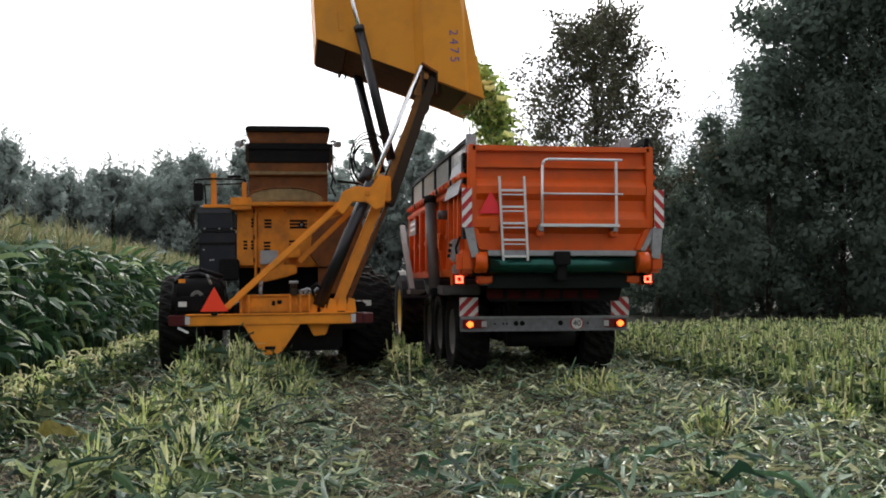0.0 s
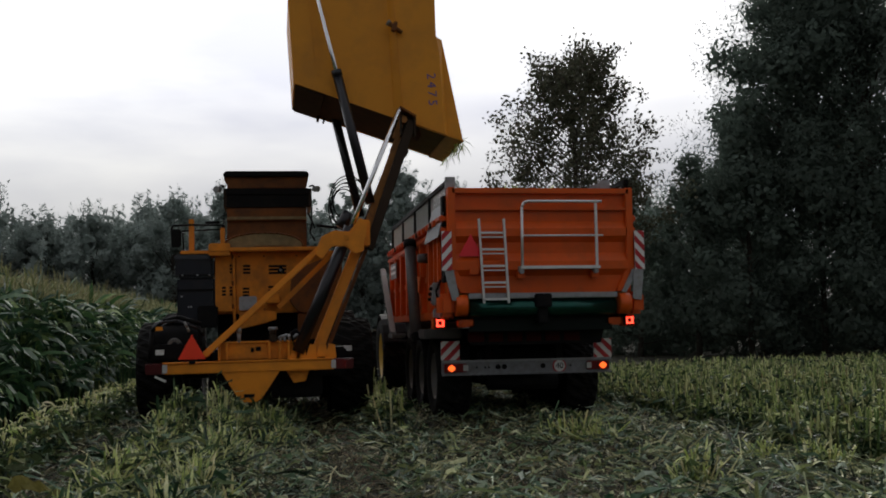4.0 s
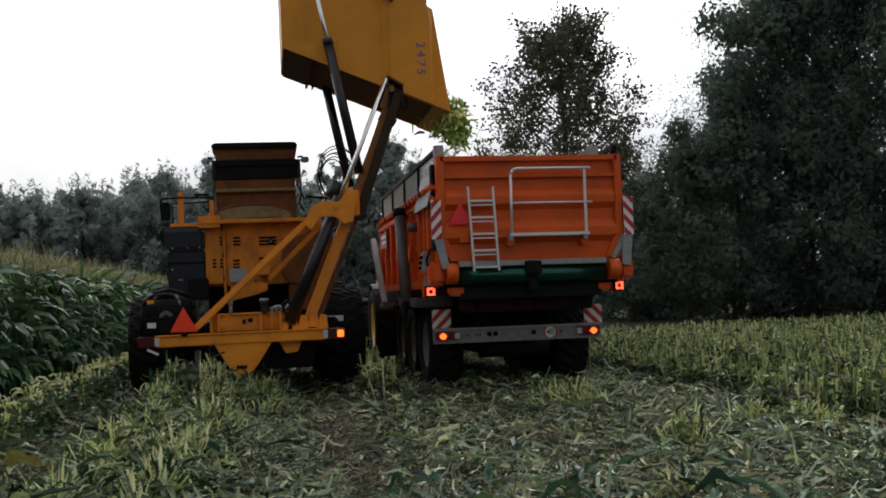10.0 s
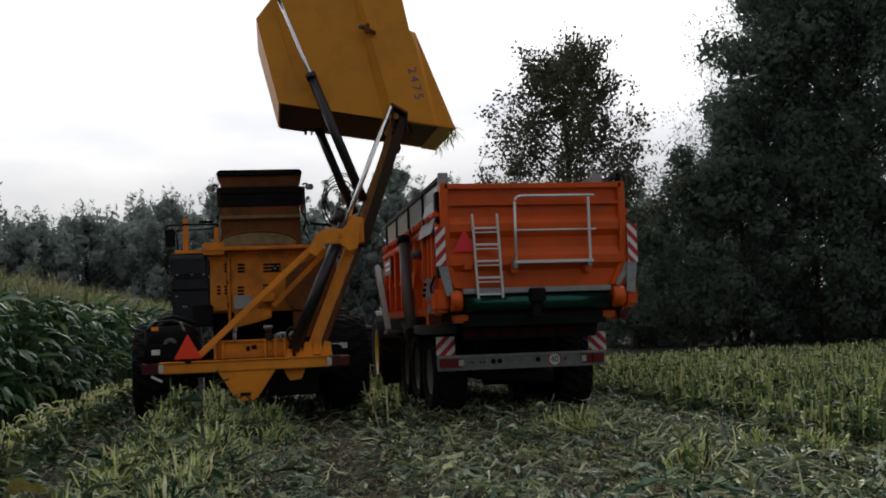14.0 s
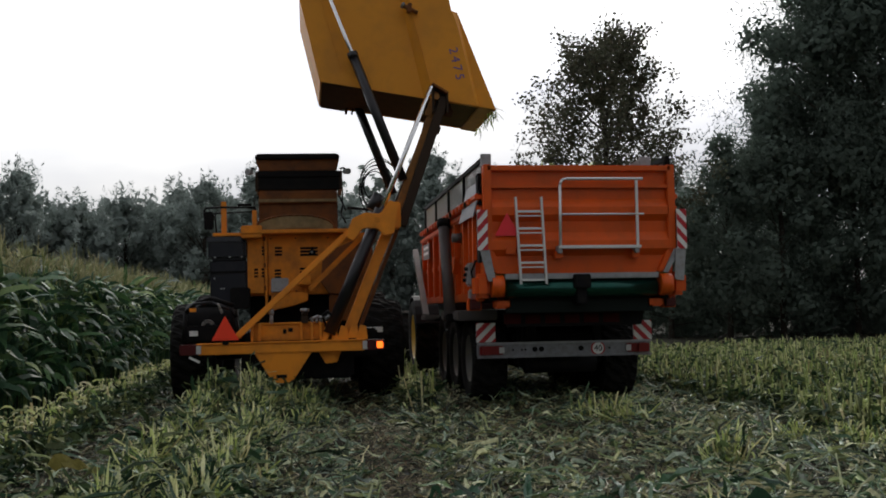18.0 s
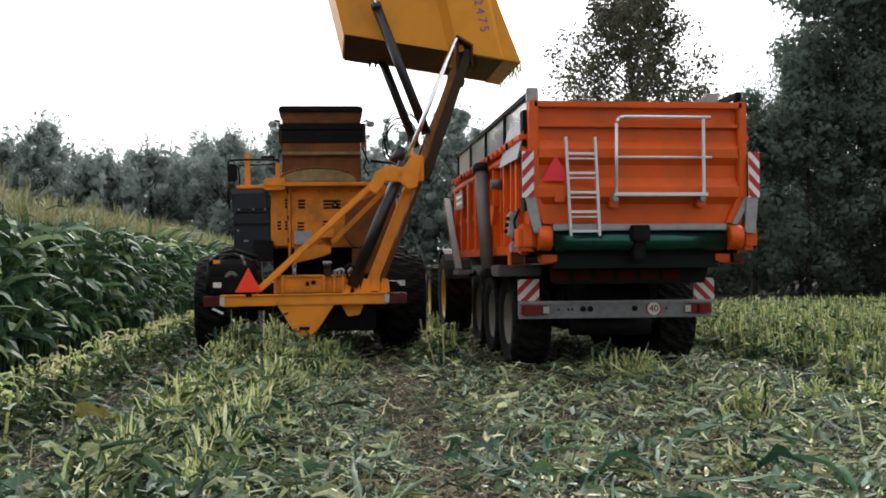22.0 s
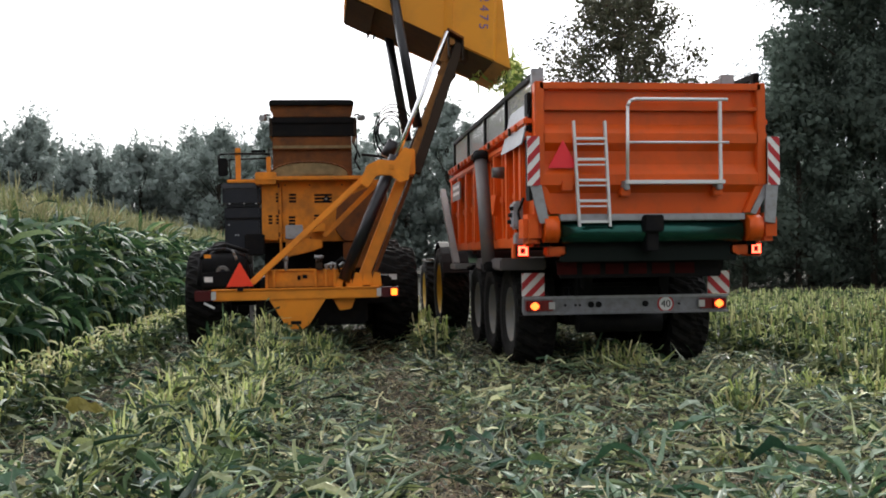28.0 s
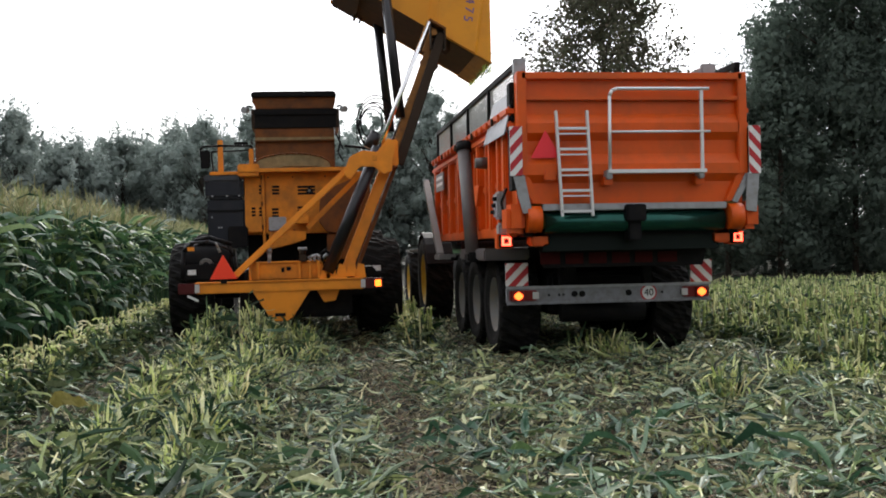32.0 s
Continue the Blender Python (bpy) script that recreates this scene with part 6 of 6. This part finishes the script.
    for s in (-1, 1):
        part("chassis_rail", box(B(), s * 0.45 - 0.06, s * 0.45 + 0.06, 0.95, L + 0.4, 0.95, 1.3), M_BLACK, t, "", 0.01)
        part("bumper_arm", box(B(), s * 0.5 - 0.05, s * 0.5 + 0.05, 1.07, 1.2, 0.7, 1.1), M_BLACK, t, "", 0.01)
        striped("lower_warning_plate", t, s * 1.09 - 0.13, s * 1.09 + 0.13, 0.93, 0.87, 1.13, 1.0 if s < 0 else -1.0, 1.5, 0.35 if s < 0 else 0.35 + 1.5 * 0.99)
    bumper = part("bumper", box(B(), -1.2, 1.2, 0.95, 1.06, 0.67, 0.85), M_BUMPER, t, "galvanised steel rear bumper", 0.012)
    part("bumper_lip", box(B(), -1.21, 1.21, 0.925, 0.96, 0.835, 0.865), M_GALV, bumper, "", 0.005)
    part("bumper_lip", box(B(), -1.21, 1.21, 0.925, 0.96, 0.655, 0.68), M_BUMPER, bumper, "", 0.005)
    for x in (-0.42, -0.33, 0.22):
        part("socket", rod(B(), (x, 0.93, 0.765), (x, 0.96, 0.765), 0.035, 0.035, 16), M_BLACK, bumper)
    for x in (-0.72, -0.6, -0.55, 0.62):
        part("bolt", rod(B(), (x, 0.938, 0.76), (x, 0.96, 0.76), 0.014, 0.014, 8), M_BLACK, bumper)
    sign = part("speed_sign", rod(B(), (0.46, 0.944, 0.76), (0.46, 0.952, 0.76), 0.098, 0.098, 28), M_STRIPE, t, "round white speed sign with a red rim reading 40")
    part("sign_face", rod(B(), (0.46, 0.938, 0.76), (0.46, 0.945, 0.76), 0.078, 0.078, 28), M_WHITE, sign)
    writing("40", 0.115, M_BLACK, sign, Matrix.Translation((0.46, 0.935, 0.758)) @ Matrix.Rotation(radians(90), 4, "X"), "sign_number")
    for s in (-1, 1):
        lamp = part("tail_lamp", box(B(), s * 1.02 - 0.16, s * 1.02 + 0.16, 0.915, 0.955, 0.7, 0.82), M_RED, t, "red tail lamp with clear reversing lens", 0.01)
        part("lens", box(B(), s * 0.88 - 0.035, s * 0.88 + 0.035, 0.905, 0.93, 0.72, 0.8), M_LENS, lamp)
        # lamp inserts with a glowing front and a dull back, turned round to imitate switching
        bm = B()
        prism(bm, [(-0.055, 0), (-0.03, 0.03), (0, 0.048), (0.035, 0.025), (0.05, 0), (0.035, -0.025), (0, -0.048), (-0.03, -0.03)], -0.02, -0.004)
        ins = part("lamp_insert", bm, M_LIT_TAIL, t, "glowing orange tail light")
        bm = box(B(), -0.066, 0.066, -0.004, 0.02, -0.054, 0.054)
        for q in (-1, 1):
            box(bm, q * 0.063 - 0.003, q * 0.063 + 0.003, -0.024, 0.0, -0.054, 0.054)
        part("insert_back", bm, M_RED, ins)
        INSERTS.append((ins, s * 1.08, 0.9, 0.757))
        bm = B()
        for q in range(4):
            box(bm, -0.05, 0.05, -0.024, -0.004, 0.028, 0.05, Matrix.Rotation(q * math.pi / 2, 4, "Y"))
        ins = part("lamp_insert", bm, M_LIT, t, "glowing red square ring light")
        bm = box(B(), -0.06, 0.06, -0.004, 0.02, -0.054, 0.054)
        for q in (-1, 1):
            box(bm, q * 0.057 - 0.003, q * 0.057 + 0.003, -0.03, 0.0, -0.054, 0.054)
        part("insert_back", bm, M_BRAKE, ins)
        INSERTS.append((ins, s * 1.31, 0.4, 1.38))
        part("lamp_bracket", box(B(), s * 1.31 - 0.09, s * 1.31 + 0.09, 0.45, 0.6, 1.3, 1.46), M_ORANGE, t, "", 0.01)
        part("side_lamp_case", box(B(), s * 1.31 - 0.07, s * 1.31 + 0.07, 0.43, 0.5, 1.31, 1.45), M_BLACK, t, "", 0.01)
    # wheels
    for k in range(3):
        y = 2.02 + 1.32 * k
        for s in (-1, 1):
            tyre_wheel(t, s * 0.94, y, 0.61, 0.5, 0.33, M_RIM, s, "wheel", 20)
        part("axle", rod(B(), (-0.9, y, 0.61), (0.9, y, 0.61), 0.08, 0.08), M_BLACK, t)
    # solid block added to keep light from ahead out of the underside
    part("suspension_block", box(B(), -0.62, 0.62, 1.35, 6.3, 0.5, 1.0), M_BLACK, t, "solid black block in place of bogie and suspension", 0.05)
    part("air_tank", rod(B(), (-0.5, 1.28, 0.55), (0.5, 1.28, 0.55), 0.13, 0.13, 20), M_BLACK, t)
    part("drawbar", box(B(), -0.12, 0.12, L, L + 1.6, 0.85, 1.1), M_BLACK, t, "", 0.02)
    n = 9000
    u, w = RNG.random(n), RNG.random(n)
    x, y = -1.0 + 2.0 * u, 0.55 + (L - 1.1) * w
    z = 2.75 + 0.42 * np.sin(np.pi * u) * (0.55 + 0.45 * np.sin(3.1 * w + 0.4)) + 0.06 * RNG.random(n)
    load = [blades(np.stack([x, y, z], 1), RNG.random(n) * 6.283, RNG.normal(0.2, 0.3, n), 0.15 + 0.2 * RNG.random(n), 0.03 + 0.04 * RNG.random(n), RNG.normal(0.6, 0.4, n), 2)]
    tagged(heap("crop_load", load, M_CROP), "heap of chopped pale green maize in the trailer", "crop load", "", "stuff").matrix_basis = pose(TX, TY, 0, 0, 0.5, 0)
    part("load_bed", box(B(), -1.16, 1.16, 0.12, L - 0.08, 1.5, 2.74), M_CROP, t)
    return t


def tractor():
    t = thing("tractor", "green tractor with yellow rims hitched to the trailer", "tractor", pose(TX, TY, 0))
    y0 = 7.8
    for s in (-1, 1):
        tyre_wheel(t, s * 1.08, y0 + 0.6, 0.76, 0.5, 0.46, M_YRIM, s)
        tyre_wheel(t, s * 1.16, y0 + 2.9, 0.62, 0.44, 0.38, M_YRIM, s)
        ring = [(0.86 * math.cos(radians(20 + 14 * i)), 0.86 * math.sin(radians(20 + 14 * i))) for i in range(11)]
        poly = ring + [(a * 0.96, b * 0.96) for a, b in ring[::-1]]
        bm = prism(B(), poly, -0.24, 0.24)
        bmesh.ops.transform(bm, matrix=Matrix.Translation((s * 1.08, y0 + 0.6, 0.76)) @ Matrix.Rotation(math.pi / 2, 4, "Z"), verts=bm.verts)
        part("fender", bm, M_BLACK, t, "black dusty fender")
        part("front_fender", box(B(), s * 1.16 - 0.2, s * 1.16 + 0.2, y0 + 2.6, y0 + 3.3, 1.26, 1.3), M_GREYPAINT, t, "pale grey front mudguard", 0.015)
    part("transmission", box(B(), -0.4, 0.4, y0 - 0.1, y0 + 3.4, 0.6, 1.2), M_BLACK, t, "", 0.05)
    part("hood", box(B(), -0.42, 0.42, y0 + 1.7, y0 + 4.0, 1.2, 1.8), M_TGREEN, t, "green bonnet", 0.12)
    cab = part("cab", box(B(), -0.75, 0.75, y0 - 0.1, y0 + 1.6, 1.3, 2.6), M_BLUEBLACK, t, "dark glazed cab", 0.08)
    part("cab_roof", box(B(), -0.8, 0.8, y0 - 0.15, y0 + 1.65, 2.6, 2.75), M_TGREEN, cab, "green cab roof", 0.05)
    return t


TRAILER = trailer()
TRACTOR = tractor()
LOAD = bpy.data.objects["crop_load"]


# ---- crop pouring from the bin ----
POURS = [(-0.6, 0.1, 26, 0.6), (0.1, 1.3, 56, 0.95), (1.3, 1.9, 14, 0.5), (1.9, 3.4, 9, 0.1), (9.8, 11.0, 30, 0.3), (11.0, 12.0, 28, 0.4), (12.0, 12.6, 5, 0.15), (26.2, 29.3, 40, 0.35)]
CLUMPS = []   # clump, moment at which it leaves the bin, its lane along the bin, its sideways throw


def pouring_crop():
    rng = np.random.default_rng(11)
    shapes = []
    for k in range(5):
        n = 130
        p = rng.normal(0, 1, (n, 3)) * np.array([0.085, 0.13, 0.12])
        bits = [crumpled(p, rng.random(n) * 6.283, rng.normal(-0.2, 0.6, n), 0.07 + 0.15 * rng.random(n), 0.03 + 0.05 * rng.random(n), 2, 0.45)]
        ob = heap("crop_clump", bits, M_CROP)
        tagged(ob, "loose clump of chopped green maize falling into the trailer", "crop clump", "falling crop")
        shapes.append(ob)
    count = 0
    for a, b, k, wild in POURS:
        for i in range(k):
            ob = shapes[count] if count < 5 else copy_thing(shapes[count % 5], Matrix())
            count += 1
            CLUMPS.append((ob, a + (b - a) * (i + 0.6 * rng.random()) / k, 0.6 + 0.8 * rng.random(), wild * rng.random(), rng.random() * 3))


pouring_crop()


# ---- what moves ----
BACKING = [(0, 0), (15.6, 0), (16.5, 0.1), (17.5, 0.303), (18.0, 0.411), (18.5, 0.541), (19.0, 0.743), (19.5, 0.905), (20.0, 1.054), (20.5, 1.224), (21.0, 1.426),
           (21.5, 1.637), (22.0, 1.856), (22.5, 2.04), (23.0, 2.229), (23.5, 2.374), (24.0, 2.551), (24.5, 2.59), (25.0, 2.59), (32.0, 2.59)]
TILT = [(0, 19), (0.5, 16.4), (1, 14.5), (1.5, 14.3), (2, 14.9), (2.5, 18.6), (3, 21.5), (3.5, 20.8), (4.5, 17), (5.5, 15), (6, 18), (6.5, 18.4), (7, 19.3), (7.5, 20.2), (8, 20.4), (8.5, 21), (9, 21.4), (9.5, 22), (10, 21.8), (10.5, 18.8), (11, 16.9), (11.5, 16.3), (12, 11.8),
        (12.5, 8.4), (13, 9.2), (14, 9), (15.5, 9.3), (18, 9.2), (22, 8.9), (24, 9.4), (24.2, 9.9), (24.4, 11.7), (24.6, 13), (24.8, 14.2), (25, 15.9), (25.2, 17), (25.5, 18.3), (26.5, 21.5), (27.5, 23.9), (28, 24.4), (28.5, 24.8), (29, 26), (29.5, 26.6), (30, 28), (30.5, 29.5), (31, 30), (32, 30)]
SLIDE = Vector((0.42, 0.03, 0.905))
LIFT = [(0, 0), (15.6, 0), (17.4, 0.085), (32, 0.085)]   # how far the boom slides out

BLINK, BLINK_AT = 0.6305, 6.0725   # one blink of the harvester's amber lamp, and a moment at which its lit side faces back


def at(rows, t):
    """The value between the rows at t."""
    return float(np.interp(t, [r[0] for r in rows], [r[1] for r in rows]))


def pivot(t):
    """The tipping hinge, which rides on the sliding upper boom."""
    return BIN_AT + SLIDE * at(LIFT, t)


def fall(ob, t0, lane, throw, spin):
    """A clump lies in the bin, slides over the lip, drops into the trailer and rides along with it."""
    def in_bin(t, u, v):
        return Matrix.Translation(pivot(t)) @ pose(0, 0, 0, 0, at(TILT, t), 0) @ Vector((u, lane, v))
    rows = [(t, Matrix.Translation(in_bin(t, -0.75, 0.95))) for t in (0, 6, 10, 11.5, 12, 12.5, 13, 25, 26, 27, 28, 29) if t < t0 - 0.5]
    rows.append((t0 - 0.3, Matrix.Translation(in_bin(t0, -0.2, 0.7))))
    lip = in_bin(t0, 0.9 - 0.36 * throw, 0.12 + 0.62 * throw)
    rest = 2.62
    for k in range(10):
        d = 0.08 * k
        z = lip.z - 4.9 * d * d
        if z < rest:
            break
        rows.append((t0 + d, Matrix.Translation((lip.x + (0.42 + 1.3 * throw) * d, lip.y, z)) @ pose(0, 0, 0, 40 * d, 50 * d, 20 * spin * d)))
    end = rows[-1]
    x, y = end[1].translation.x, end[1].translation.y
    turn = end[1].to_quaternion().to_matrix().to_4x4()
    s0 = at(BACKING, end[0])
    for t in [end[0] + 0.07] + [r[0] for r in BACKING if r[0] > end[0] + 0.2]:
        rows.append((t, Matrix.Translation((x, y - (at(BACKING, t) - s0), rest)) @ turn))
    rows = [r for r in rows if r[0] >= 0]
    if rows[0][0] > 0:
        rows.insert(0, (0, rows[0][1]))
    walk(ob, rows)


def motions():
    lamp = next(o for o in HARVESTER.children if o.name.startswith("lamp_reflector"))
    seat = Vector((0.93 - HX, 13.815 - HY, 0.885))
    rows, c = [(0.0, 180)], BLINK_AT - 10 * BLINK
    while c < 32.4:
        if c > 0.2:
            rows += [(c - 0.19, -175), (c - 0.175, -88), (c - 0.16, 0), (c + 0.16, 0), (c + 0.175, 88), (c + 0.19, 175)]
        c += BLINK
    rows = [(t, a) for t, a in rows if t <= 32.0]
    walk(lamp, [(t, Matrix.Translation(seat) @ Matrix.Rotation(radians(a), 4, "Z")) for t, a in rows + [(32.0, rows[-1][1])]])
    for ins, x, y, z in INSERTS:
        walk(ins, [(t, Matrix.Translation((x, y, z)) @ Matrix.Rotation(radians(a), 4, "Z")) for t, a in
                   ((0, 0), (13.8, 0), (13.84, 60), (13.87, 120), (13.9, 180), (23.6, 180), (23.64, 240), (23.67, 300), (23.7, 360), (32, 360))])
    for clump in CLUMPS:
        fall(*clump)
    for ob, roll in ((TRAILER, 0.5), (TRACTOR, 0), (LOAD, 0.5)):
        walk(ob, [(t, pose(TX, TY - s, 0, 0, roll, 0)) for t, s in BACKING])
    shift = Vector((-HX, -HY, 0))
    times = sorted({t for t, a in TILT} | {t for t, a in LIFT})
    walk(BIN, [(t, Matrix.Translation(pivot(t) + shift) @ pose(0, 0, 0, 0, at(TILT, t), 0)) for t in times])
    for ob in BOOMS:
        walk(ob, [(t, Matrix.Translation(SLIDE * q)) for t, q in LIFT])
    for barrel, piston, dy in RAMS:
        b_rows, p_rows = [], []
        for t in times:
            eye = Matrix.Translation(pivot(t) + shift) @ pose(0, 0, 0, 0, at(TILT, t), 0) @ Vector((GRIP[0], GRIP[1] + dy, GRIP[2]))
            foot = ROOT + shift + Vector((0, dy, 0)) + SLIDE * at(LIFT, t)
            way = eye - foot
            turn = Matrix.Rotation(math.atan2(way.x, way.z), 4, "Y")
            b_rows.append((t, Matrix.Translation(foot) @ turn))
            p_rows.append((t, Matrix.Translation(eye) @ turn))
        walk(barrel, b_rows)
        walk(piston, p_rows)


motions()
